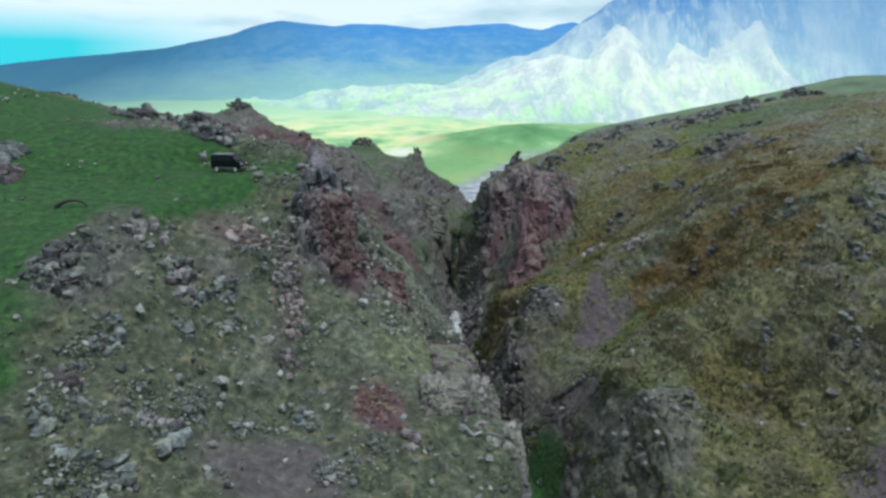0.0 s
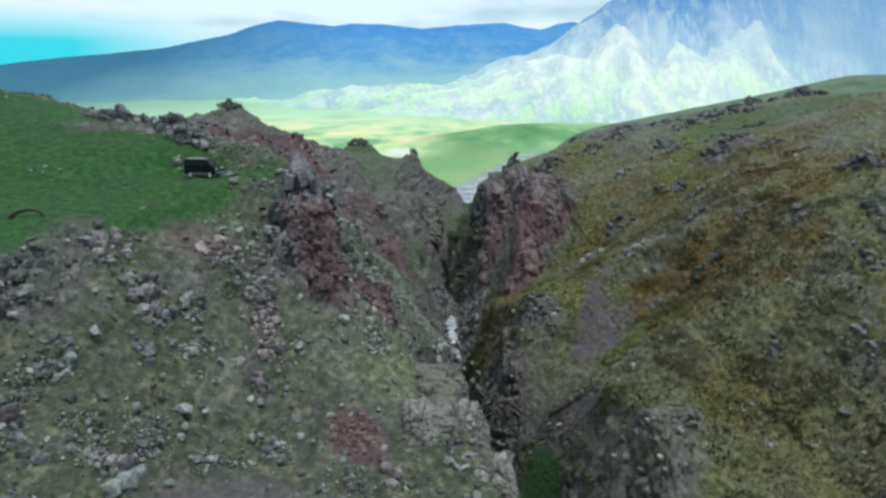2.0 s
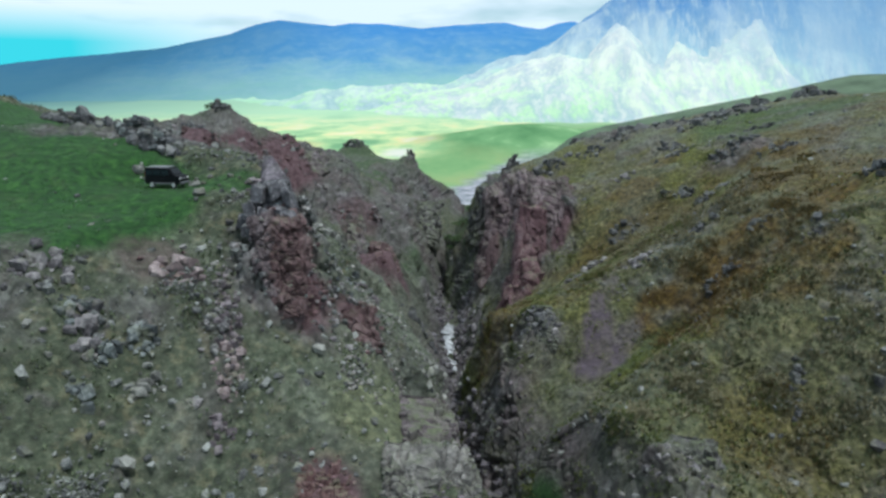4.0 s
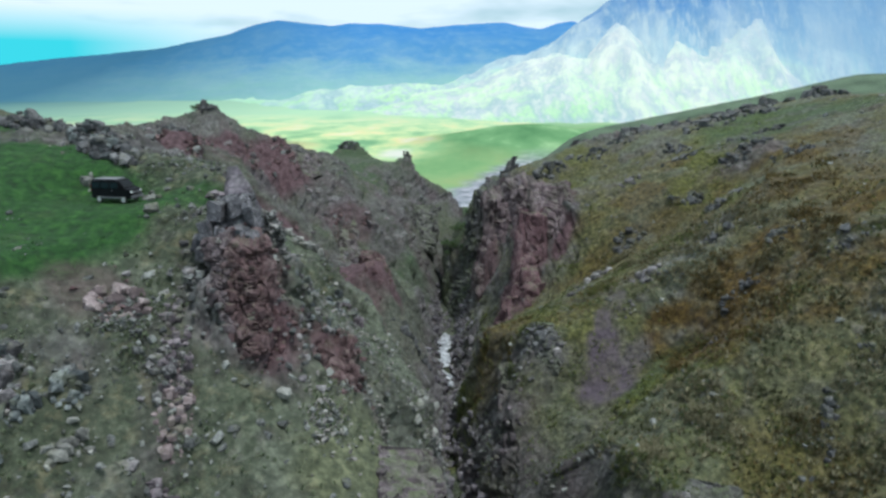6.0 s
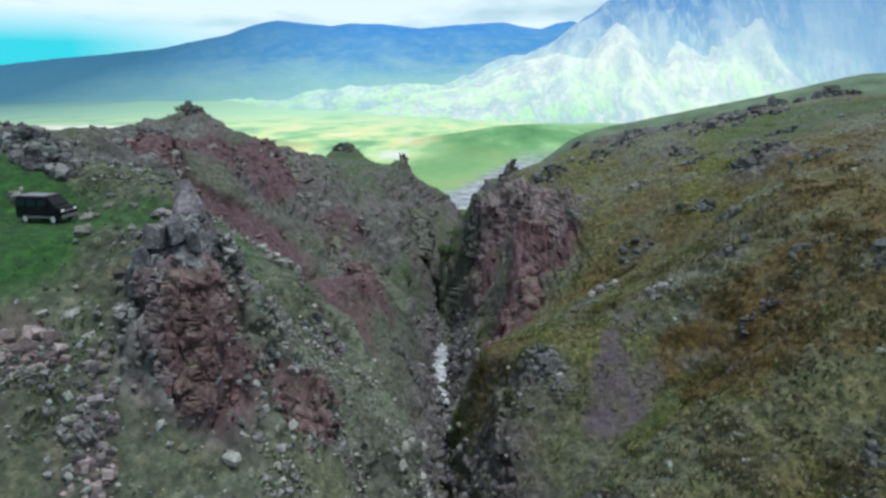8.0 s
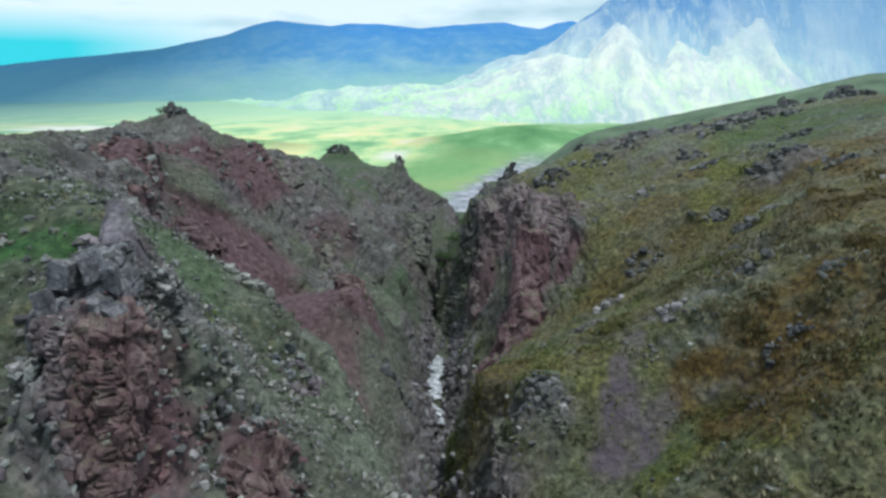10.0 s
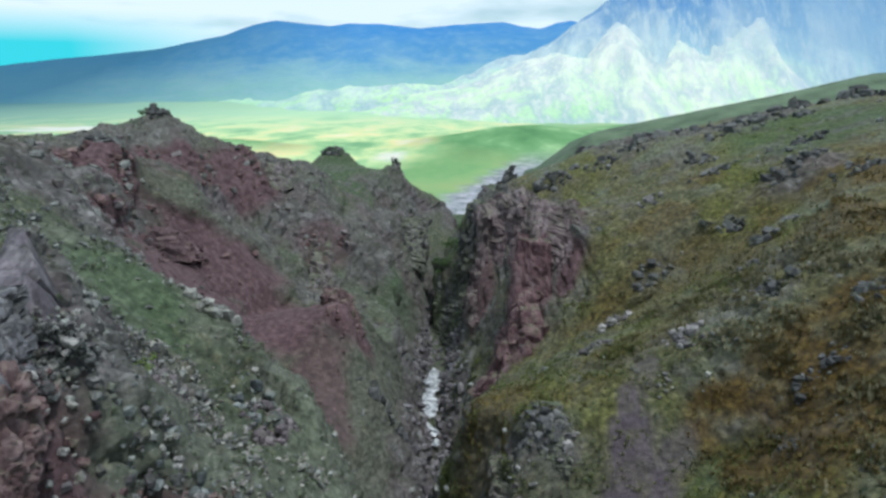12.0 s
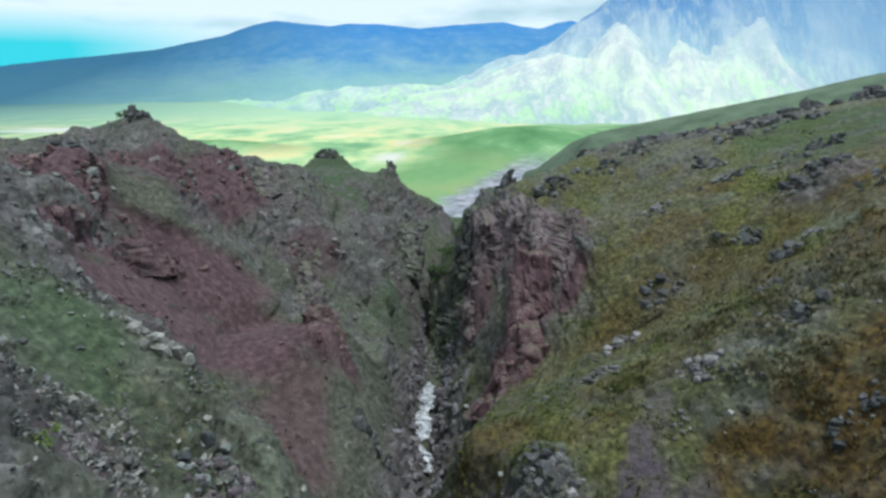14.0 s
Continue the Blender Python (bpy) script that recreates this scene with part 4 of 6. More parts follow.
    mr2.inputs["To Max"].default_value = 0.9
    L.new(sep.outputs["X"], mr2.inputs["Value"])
    c = blend(N, L, mr2.outputs[0], c, teal_haze.outputs[0])
    white = N.new("ShaderNodeRGB")
    white.outputs[0].default_value = (0.85, 0.9, 0.92, 1)
    c = blend(N, L, attr(N, "pale"), c, white.outputs[0])
    # Glow standing in for sunlight on the meadows.
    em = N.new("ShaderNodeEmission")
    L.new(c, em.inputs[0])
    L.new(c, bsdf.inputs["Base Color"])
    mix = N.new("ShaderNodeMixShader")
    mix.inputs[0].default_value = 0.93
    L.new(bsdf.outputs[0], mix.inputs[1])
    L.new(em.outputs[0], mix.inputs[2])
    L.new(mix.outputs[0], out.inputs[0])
    xs, ys = np.linspace(-2600, 2200, 300), np.geomspace(452, 2600, 130)
    X, Y = np.meshgrid(xs, ys)
    Z = -26 + 27 * np.exp(-((X - 125) / 120) ** 2 - ((Y - 900) / 170) ** 2) + 30 * np.exp(-((X - 420) / 150) ** 2 - ((Y - 1000) / 220) ** 2)
    Z += 16 * np.exp(-((X + 290) / 110) ** 2 - ((Y - 860) / 60) ** 2)
    Z += 3 * fbm(np.stack([X, Y, 0 * X], -1).reshape(-1, 3), 120.0, 3).reshape(X.shape)
    Z += smooth(1500, 2500, Y) * smooth(-300, -900, X) * (14 + 16 * fbm(np.stack([X, Y * 0.4, 0 * X], -1).reshape(-1, 3), 260.0, 3).reshape(X.shape))
    Z = np.where(Y < 470, Z - 4, Z)
    q = np.stack([X, Y, 0 * X], -1).reshape(-1, 3)
    pale = smooth(1.2, 0.6, np.hypot((q[:, 0] + 745) / 110, (q[:, 1] - 1330) / 90) + 1.1 * fbm(q, 40.0, 4)) * 0.8
    pale = np.maximum(pale, smooth(1.2, 0.5, np.hypot((q[:, 0] + 55) / 14, (q[:, 1] - 780) / 60) + 0.5 * fbm(q, 30.0, 3)) * 0.8)
    along = q[:, 0] - (26 + 0.4 * (q[:, 1] - 500))
    gravel = smooth(1.15, 0.7, np.abs(along) / 26 + 0.35 * fbm(q, 40.0, 3)) * smooth(760, 640, q[:, 1])
    return tagged(sheet("backdrop_valley", np.stack([X, Y, Z], -1), [mat], [("pale", pale), ("gravel", gravel)]), "bright valley floor meadows with their sunlight painted in", "valley", kind="structure")


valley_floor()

# ---- loose stones and grass ----
PEBBLE = [arrays(chipped(40 + k, 9, 0, (1, 0.8, 0.6))) for k in range(6)]
LEDGE = [arrays(chipped(80 + k, 6, 0.5, (1.2, 0.8, 0.8))) for k in range(6)]
LUMP = [arrays(chipped(60 + k, 5, 0.3, (1, 0.75, 0.65))) for k in range(6)]
clump = np.clip(0.42 + 2.3 * fbm(flat, 4.0, 4), 0.02, 3) ** 3
beyond = smooth(105, 135, flat[:, 1])
west = (U.ravel() < 6).astype(float)
near_left = west * smooth(115, 100, flat[:, 1]) * smooth(2.7, 3.05, U.ravel())
dens = (0.15 + 1.4 * near_left + 0.9 * rock + 0.18 * (1 - west)) * (0.4 + clump) * (1 - 0.95 * lush) * (1 - 0.5 * mauve) * (1 - 0.6 * ochre)
dens = dens * (1 - 0.85 * crag) * (1 - 0.75 * gorge) * (1 - 0.7 * beyond * west) * (1 - 0.5 * sward) * (1 - 0.6 * moss)
dens = dens * (1 - 0.85 * heath * smooth(105, 135, flat[:, 1]))


def blob_at(x, y, rx, ry):
    d = np.hypot((flat[:, 0] - x) / rx, (flat[:, 1] - y) / ry)
    return smooth(1.2, 0.6, d)


def loose(name, shapes, density, n, seed, lo, hi, mat, label, power=2.2):
    rng, i, where = scatter(density, n, seed)
    size = lo + (hi - lo) * rng.random(n) ** power
    where[:, 2] += size * 0.12
    st = rng.uniform(0.7, 1.3, (n, 3))
    ob = spread(name, shapes, where, size, turned(rng, n, 0.35), mat, stretch=st)
    return tagged(ob, label, "stones", kind="stuff")


loose("loose_stones", PEBBLE, dens * (0.15 + 0.6 * clump) * (1 - 0.8 * red), 46000, 1, 0.08, 0.27, STONE_STUFF, "small angular grey stones strewn over the slopes")
loose("rubble", LUMP, dens * (1 - 0.7 * red), 5500, 2, 0.18, 0.62, STONE_STUFF, "grey lichen-spotted rocks lying on the slopes", 2.6)
loose("red_stones", PEBBLE, red * (0.2 + clump) * (1 - mauve) * (1 - 0.7 * scree), 5000, 3, 0.1, 0.5, RED_STUFF, "reddish broken stones on the scree")
loose("meadow_stones", LUMP, lush * clump ** 2 + 0.25 * lush * smooth(0.75, 0.4, lush), 230, 4, 0.1, 0.42, STONE_STUFF, "pale stones scattered in the green grass")
loose("far_rubble", LUMP, beyond * (0.25 + 1.2 * rock) * (0.2 + clump) * (1 - 0.9 * scree) * (1 - 0.7 * lush) * (1 - 0.6 * (uu > 6)), 850, 6, 0.25, 1.3, STONE_STUFF, "grey rocks and ledges on the canyon walls", 2.4)
loose("far_ledges", LEDGE, beyond * west * smooth(0.25, 0.8, rock) * (0.1 + clump) * (1 - 0.95 * scree) * (uu < 5.2) * (uu > 2.3), 520, 8, 0.25, 1.2, stone_material("ledge_stone", (0.03, 0.026, 0.027), (0.105, 0.09, 0.094), (0.25, 0.225, 0.225)), "plum-grey ledges on the canyon wall", 2.6)
loose("far_red_rubble", LUMP, beyond * red * (0.1 + rock) * clump * (1 - 0.8 * scree), 450, 7, 0.25, 1.2, RED_STUFF, "rust-red rocks on the scree and cliffs", 2.4)
lip_ground = np.maximum.reduce([band([(3, 56), (2.5, 62), (-1, 74), (2, 86)], 3.0), blob_at(-5, 88, 5, 12), blob_at(-12, 93, 6, 9) * 0.8, blob_at(-4, 64, 5, 8) * 0.5])
loose("lip_stones", PEBBLE, lip_ground * (0.15 + clump) * (1 - 0.8 * red), 3800, 17, 0.09, 0.42, stone_material("pale_lip_stone", (0.06, 0.055, 0.05), (0.19, 0.178, 0.165), (0.4, 0.385, 0.35)), "pale pinkish-grey stones along the lip of the gorge", 2.4)
broken = np.maximum.reduce([blob_at(-14.5, 70, 5, 8), blob_at(-9, 78, 3.5, 4), blob_at(-33, 54, 3, 6), blob_at(-33, 87, 6, 3.5), blob_at(-16.7, 63, 1.6, 4.5), blob_at(18.5, 110, 3.5, 4), blob_at(-9, 95, 4, 5)])
loose("crag_rubble", LEDGE, broken * (0.1 + clump), 1300, 9, 0.12, 0.5, stone_material("splintered_stone", (0.016, 0.015, 0.017), (0.1, 0.094, 0.097), (0.4, 0.39, 0.37)), "splintered grey rock on the crags", 2.2)
reddish = np.maximum.reduce([blob_at(-11.5, 69.5, 2.8, 4.8), blob_at(-6.8, 75, 2.3, 4), blob_at(-5.8, 50.6, 2.4, 2.6)])
loose("red_splinters", LEDGE, reddish * (0.1 + clump), 700, 10, 0.15, 0.5, stone_material("splintered_red_stone", (0.02, 0.011, 0.012), (0.085, 0.045, 0.048), (0.2, 0.135, 0.137)), "splintered rust-red rock on the crags", 2.2)
bed = (np.exp(-((U.ravel() - 6.0) / 0.25) ** 2) + np.exp(-((U.ravel() - 7.05) / 0.2) ** 2) + 0.12) * (np.abs(U.ravel() - 6.5) < 0.9) * (flat[:, 1] > 95) * (flat[:, 1] < 258)
loose("stream_rocks", LUMP, bed * (1 + flat[:, 1] / 40) * (1 + 2.0 * smooth(185, 200, flat[:, 1]) * smooth(235, 222, flat[:, 1])), 1500, 5, 0.3, 1.5, stone_material("wet_stone", (0.03, 0.027, 0.032), (0.105, 0.095, 0.108), (0.25, 0.235, 0.25)), "dark wet boulders along the stream bed", 1.6)


def blades(seed, n, height, splay):
    """A tuft: narrow upright blades from one root."""
    r = random.Random(seed)
    v, f = [], []
    for k in range(n):
        a, lean = r.uniform(0, 6.283), r.uniform(0.1, splay)
        w, h = r.uniform(0.1, 0.18), r.uniform(0.6, 1.0) * height
        c, s = math.cos(a), math.sin(a)
        b = len(v)
        v += [(c * 0.1 - s * w, s * 0.1 + c * w, -0.15), (c * 0.1 + s * w, s * 0.1 - c * w, -0.15), (c * lean, s * lean, h)]
        f.append((b, b + 1, b + 2))
    return np.array(v, np.float32), np.array(f, np.int64)


TUFT = [blades(k, 9, 1.0, 0.9) for k in range(6)]


def tufts(name, density, n, seed, lo, hi, mat, label):
    rng, i, where = scatter(density, n, seed, 0.3)
    ob = spread(name, TUFT, where, rng.uniform(lo, hi, n), turned(rng, n, 0.15), mat)
    return tagged(ob, label, "grass", kind="stuff")


fray2 = np.clip(0.5 + 1.3 * fbm(flat, 3.0, 3), 0, 2)
grassy = (1 - rock) * (1 - red) * (1 - mauve) * fray2
tufts("dry_grass", grassy * (1 - lush) * (1 - ochre) * (0.9 + 1.0 * (1 - west)) * smooth(150, 110, flat[:, 1]) * (0.2 + clump), 36000, 11, 0.16, 0.42,
      plant_material("dry_grass", (0.04, 0.06, 0.026), (0.16, 0.195, 0.112)), "tussocks of dull olive grass on the slopes")
tufts("ochre_grass", ochre * (1 - rock) * fray2 * (0.1 + clump) * smooth(160, 120, flat[:, 1]), 6000, 12, 0.25, 0.6,
      plant_material("ochre_grass", (0.036, 0.025, 0.006), (0.18, 0.132, 0.042)), "rusty yellow tussocks of dry heath")
tufts("moss_grass", moss * (1 - west) * (1 - 0.6 * rock) * fray2 * (0.15 + clump) * smooth(230, 150, flat[:, 1]), 14000, 14, 0.2, 0.5,
      plant_material("moss_grass", (0.04, 0.055, 0.01), (0.15, 0.175, 0.05)), "tufts of fresh yellow-green grass on the slopes")
tussock = np.maximum.reduce([blob(46, 72, 16, 16), blob(36, 84, 12, 10), blob(55, 95, 10, 14), blob(48, 130, 14, 22) * 0.6]) * (1 - 0.8 * mauve) * (1 - 0.7 * rock)
tufts("pale_tussocks", tussock * (0.05 + clump), 8000, 15, 0.3, 0.75, plant_material("pale_tussock", (0.09, 0.084, 0.042), (0.27, 0.245, 0.15)), "pale straw-coloured tussocks on the steep slope")
tufts("dark_tussocks", tussock * (0.05 + np.roll(clump, 997)), 1400, 16, 0.25, 0.6, plant_material("dark_tussock", (0.016, 0.02, 0.006), (0.06, 0.07, 0.02)), "dark olive tussocks on the steep slope")
tufts("meadow_grass", lush * (0.3 + fray2), 9000, 13, 0.08, 0.2,
      plant_material("meadow_grass", (0.01, 0.068, 0.007), (0.04, 0.132, 0.02)), "short lush green meadow grass")


# ---- outcrops and boulders ----
def part(name, data, parent, m=None, label=""):
    ob = new(name, data)
    ob.parent = parent
    if m is not None:
        ob.matrix_basis = m
    return tagged(ob, label)


BLOCKS = {}
for kind, mat in (("grey", STONE_PIECE), ("red", RED_PIECE), ("pale", PALE_PIECE), ("dark", DARK_PIECE), ("pink", PINK_PIECE), ("plum", PLUM_PIECE), ("slate", SLATE_PIECE)):
    BLOCKS[kind] = [as_mesh("block", chipped(100 + k, 6, 0.55, (1.0, 0.72, 0.85)), mat) for k in range(7)]
SLABS = [as_mesh("slab", chipped(140 + k, 8, 0.4, (0.6, 0.42, 1.4)), DARK_PIECE) for k in range(5)]


def outcrop(x, y, rx, ry, turn, n, lo, hi, kind, label, seed, heap=0.0, shapes=None, lean=14, sink=0.25):
    """A crag of separate blocks on the ground round (x, y), heaped towards its middle."""
    r = random.Random(seed)
    shapes = shapes or BLOCKS[kind]
    base = new("rock_outcrop")
    z0 = ground_z(x, y)
    base.matrix_basis = pose(x, y, z0)
    c, s = math.cos(radians(turn)), math.sin(radians(turn))
    tilt = (r.uniform(-lean, lean), r.uniform(-lean, lean), r.uniform(0, 360))
    for k in range(int(n * 1.35)):
        a, d = r.uniform(0, 6.283), math.sqrt(r.random())
        ex, ey = rx * d * math.cos(a), ry * d * math.sin(a)
        px, py = x + ex * c - ey * s, y + ex * s + ey * c
        size = 0.85 * lo + (1.15 * hi - 0.85 * lo) * r.random() ** 2.3 * (1.2 - 0.5 * d)
        up = heap * (1 - d) * r.random()
        m = pose(px - x, py - y, ground_z(px, py) - z0 + size * (0.5 - sink) + up, tilt[0] + r.gauss(0, 13), tilt[1] + r.gauss(0, 13), tilt[2] + r.gauss(0, 32))
        part("block", r.choice(shapes), base, m @ Matrix.Diagonal((size * r.uniform(0.8, 1.25), size * r.uniform(0.8, 1.25), size * r.uniform(0.75, 1.2), 1)))
    return tagged(base, label, "rock outcrop", group="rock outcrops")


outcrop(-13.8, 69.4, 3.0, 2.2, 0, 24, 0.2, 0.7, "plum", "dark grey fractured crag on the edge of the plateau", 1, heap=0.5, sink=0.7)
outcrop(-16.6, 76.0, 2.2, 2.6, 20, 36, 0.25, 0.9, "plum", "plum-grey broken rocks round a pointed crag", 64, heap=0.3, sink=0.6)
outcrop(-44, 92.5, 7.0, 1.8, -20, 150, 0.22, 0.9, "dark", "low broken wall of dark grey rocks behind the meadow", 3, heap=1.2)
outcrop(-33.0, 87.0, 6.5, 2.4, -36, 130, 0.25, 0.95, "dark", "tumbled dark grey rocks beside the parked van", 4, heap=1.4)
outcrop(-33.6, 87.6, 6.0, 2.0, -36, 60, 0.25, 0.8, "slate", "blue-grey lichened rocks heaped behind the parked van", 71, heap=1.5)
outcrop(-33.6, 52.5, 2.2, 4.6, -10, 66, 0.25, 0.85, "dark", "dark grey ledge of rocks along the meadow's edge", 5, heap=0.4)
outcrop(-30.2, 59.5, 2.4, 2.2, -10, 26, 0.25, 0.75, "grey", "grey stones along the meadow's edge", 6)
outcrop(-21.5, 64.4, 2.2, 1.6, 20, 40, 0.25, 0.75, "pink", "pale pinkish rocks below the meadow", 7)
outcrop(-15.6, 59.4, 1.3, 3.0, 15, 46, 0.15, 0.6, "pink", "pinkish broken rocks down the grassy slope", 65)
outcrop(-53.6, 75.5, 2.4, 2.6, 0, 34, 0.3, 1.1, "slate", "blue-grey rocks with pale tops in the meadow", 66)
outcrop(-51.2, 70.0, 2.2, 2.2, 0, 26, 0.3, 1.2, "plum", "dark flat rocks in the meadow", 67)
outcrop(-30.6, 80.6, 2.0, 0.9, -20, 16, 0.25, 0.7, "pale", "pale flat slabs lying behind the parked van", 69)
outcrop(-24.0, 78.8, 1.2, 1.0, 0, 10, 0.2, 0.55, "pale", "pale stones in the grass beside the parked van", 70)
outcrop(-25.4, 57.0, 1.4, 2.4, 20, 26, 0.25, 0.8, "grey", "grey rocks cropping out of the slope", 8)
outcrop(-22.5, 42.5, 2.4, 1.3, 0, 22, 0.25, 0.8, "grey", "grey rocks on the near slope", 9)
outcrop(-16.7, 63.0, 1.1, 4.2, 20, 90, 0.15, 0.55, "plum", "rib of grey and pink rocks down the slope", 10)
outcrop(-11.4, 69.6, 2.2, 4.0, 0, 34, 0.15, 0.5, "red", "rust-red broken crag on the spur", 11, heap=0.2, sink=0.7)
outcrop(-6.4, 72.2, 1.9, 3.4, 10, 26, 0.15, 0.5, "red", "rust-red crag at the foot of the spur", 12, heap=0.2, sink=0.65)
outcrop(-9.2, 78.0, 2.6, 3.2, 10, 70, 0.15, 0.5, "slate", "lichen-grey rocks along the spur", 13, heap=0.2, sink=0.4)
outcrop(-9.4, 71.5, 1.6, 3.4, 10, 36, 0.15, 0.5, "grey", "grey rocks between red crags on the spur", 51, heap=0.2, sink=0.4)
outcrop(6.0, 51.5, 1.2, 3.4, 10, 40, 0.2, 0.7, "pale", "pale weathered rocks along the lip of the gorge", 68, sink=0.4)
outcrop(4.2, 50.5, 2.8, 2.6, 10, 60, 0.18, 0.6, "plum", "pinkish-grey rock ledge above the gorge", 14, sink=0.45)
outcrop(1.5, 84.5, 2.4, 3.4, 0, 36, 0.3, 0.9, "pale", "pale rocks at the lip of the gorge", 15)
outcrop(-16.2, 104.5, 2.4, 1.8, 0, 26, 0.35, 1.1, "pale", "mossy rocks on the crest of the spur", 16)
outcrop(-10.0, 97.0, 2.8, 2.8, 0, 56, 0.22, 0.75, "slate", "dark rocks on the spur above the scree", 17)
outcrop(-13.5, 88.0, 3.6, 3.0, 0, 80, 0.16, 0.55, "plum", "purple-grey rubble on the spur", 18)
outcrop(-10.2, 145.5, 3.0, 3.2, 0, 16, 0.3, 0.9, "red", "rust-red crag below the scree", 19, heap=0.5, sink=0.4)
outcrop(-69.0, 213.0, 3.2, 2.6, 0, 22, 0.7, 1.9, "dark", "rocky cap on the summit of the ridge", 20, heap=1.6)
outcrop(-74.0, 184.0, 3.0, 5.0, 0, 14, 0.5, 1.1, "dark", "rocky knobs on the ridge", 21, heap=0.2, sink=0.5)
outcrop(-62.0, 170.0, 5.0, 6.0, 0, 26, 0.5, 1.3, "dark", "grey rocks on the slope below the ridge", 22)
outcrop(26.0, 65.5, 3.8, 5.0, 0, 26, 0.25, 0.8, "grey", "grey mossy crag above the gorge", 23, heap=0.2, sink=0.6)
outcrop(18.4, 111.0, 3.0, 2.4, 0, 44, 0.35, 1.1, "dark", "dark crag on the grassy spur", 24, heap=0.4)
outcrop(14.0, 104.5, 2.4, 4.4, 0, 26, 0.3, 0.9, "plum", "plum-grey rocks below the spur", 25, sink=0.5)
outcrop(72.0, 108.0, 3.0, 2.4, 0, 30, 0.4, 1.3, "dark", "cluster of grey rocks on the heath slope", 26, heap=1.0)
outcrop(71.0, 157.0, 6.0, 3.0, 10, 44, 0.4, 1.3, "dark", "outcrop of lichen-grey rocks on the heath", 27, heap=0.4)
outcrop(76.0, 147.0, 4.0, 2.4, 0, 26, 0.4, 1.2, "dark", "grey rocks among rusty heath", 28)
outcrop(136.0, 238.0, 9.0, 5.0, 10, 26, 1.0, 3.2, "dark", "dark rocks along the skyline of the rim", 29, heap=1.6)
outcrop(92.0, 222.0, 12.0, 6.0, 20, 20, 0.9, 2.2, "dark", "dark rocks along the rim", 30)
outcrop(49.5, 121.0, 3.0, 2.0, 0, 10, 0.5, 1.2, "dark", "small group of grey rocks on the slope", 31)
outcrop(45.0, 152.0, 3.4, 3.0, 0, 24, 0.4, 1.2, "dark", "grey rocks cropping out of the slope", 32)
outcrop(45.4, 79.5, 0.9, 3.0, -25, 30, 0.2, 0.6, "dark", "row of dark grey stones on the slope", 33)
outcrop(34.5, 169.5, 3.4, 3.4, 0, 16, 0.3, 1.0, "plum", "broken grey crag at the head of the cliff", 34, heap=1.2)
outcrop(62.0, 232.0, 12.0, 6.0, -12, 22, 0.7, 2.0, "dark", "dark rocks along the edge of the rim", 44, sink=0.5)
outcrop(44.0, 236.0, 8.0, 4.0, -12, 24, 0.8, 2.0, "dark", "dark broken rocks above the cliff", 45)
outcrop(82.0, 176.0, 7.0, 3.0, 15, 26, 0.5, 1.5, "dark", "dark rocks cropping out of the green slope", 46)
outcrop(60.0, 140.0, 4.0, 2.5, 0, 20, 0.4, 1.2, "dark", "dark rocks among yellow heath", 47)
outcrop(58.0, 100.0, 3.0, 2.5, 0, 16, 0.4, 1.0, "dark", "dark rocks on the heath slope", 48)
outcrop(66.0, 92.0, 3.0, 3.5, 0, 24, 0.4, 1.2, "dark", "dark craggy rocks on the steep slope", 49)
outcrop(-13.6, 315.0, 2.4, 2.0, 0, 9, 1.2, 2.4, "dark", "dark rock pinnacle on the ridge", 38, heap=3.0, shapes=SLABS, lean=6)
outcrop(-43.5, 330.0, 5.0, 3.0, 0, 14, 1.2, 2.8, "dark", "dark rocks on the far ridge top", 39, heap=1.0)
outcrop(29.0, 252.0, 3.0, 4.0, 0, 12, 1.2, 2.6, "dark", "dark pinnacles at the edge of the gorge", 40, heap=2.5, shapes=SLABS, lean=6)
outcrop(-2.0, 136.0, 3.0, 3.0, 0, 12, 0.5, 1.4, "dark", "dark rocks beside the gully mouth", 41)
outcrop(56.0, 77.0, 3.0, 2.5, 0, 8, 0.5, 1.2, "dark", "grey stones on the grassy slope", 42)
outcrop(54.0, 258.0, 6.0, 3.0, -40, 22, 0.7, 2.2, "dark", "dark rocks on the corner of the rim", 53, heap=1.0)
outcrop(78.0, 236.0, 12.0, 5.0, -8, 26, 0.7, 2.6, "dark", "dark rocks along the crest of the rim", 54, heap=0.6, sink=0.5)
outcrop(97.0, 230.0, 9.0, 5.0, 10, 20, 0.7, 2.6, "dark", "broken dark rocks along the crest", 55, heap=0.7, sink=0.5)
outcrop(119.0, 241.0, 10.0, 6.0, 0, 26, 0.8, 3.2, "dark", "dark craggy rocks on the skyline", 56, heap=0.9, sink=0.5)
outcrop(-47.0, 147.0, 1.8, 9.0, -5, 24, 0.3, 1.0, "plum", "dark ledge above the red scree", 57, sink=0.5)
outcrop(-45.0, 134.0, 4.0, 3.5, 0, 30, 0.4, 1.2, "plum", "plum-grey rocks above the scree", 58, sink=0.5)
outcrop(-17.5, 107.0, 2.6, 2.4, 20, 50, 0.16, 0.6, "pale", "pale crag at the edge of the scree", 59, heap=0.3, sink=0.4)
outcrop(-8.5, 95.0, 2.2, 3.5, 0, 60, 0.25, 0.85, "plum", "rounded grey crag above the scree gully", 60, heap=0.6)
outcrop(36.0, 143.0, 3.0, 2.5, 0, 22, 0.4, 1.2, "grey", "lichen-grey rocks on the mossy slope", 61)
outcrop(30.0, 131.0, 2.5, 2.5, 0, 22, 0.4, 1.1, "grey", "pale grey rocks on the mossy slope", 62)
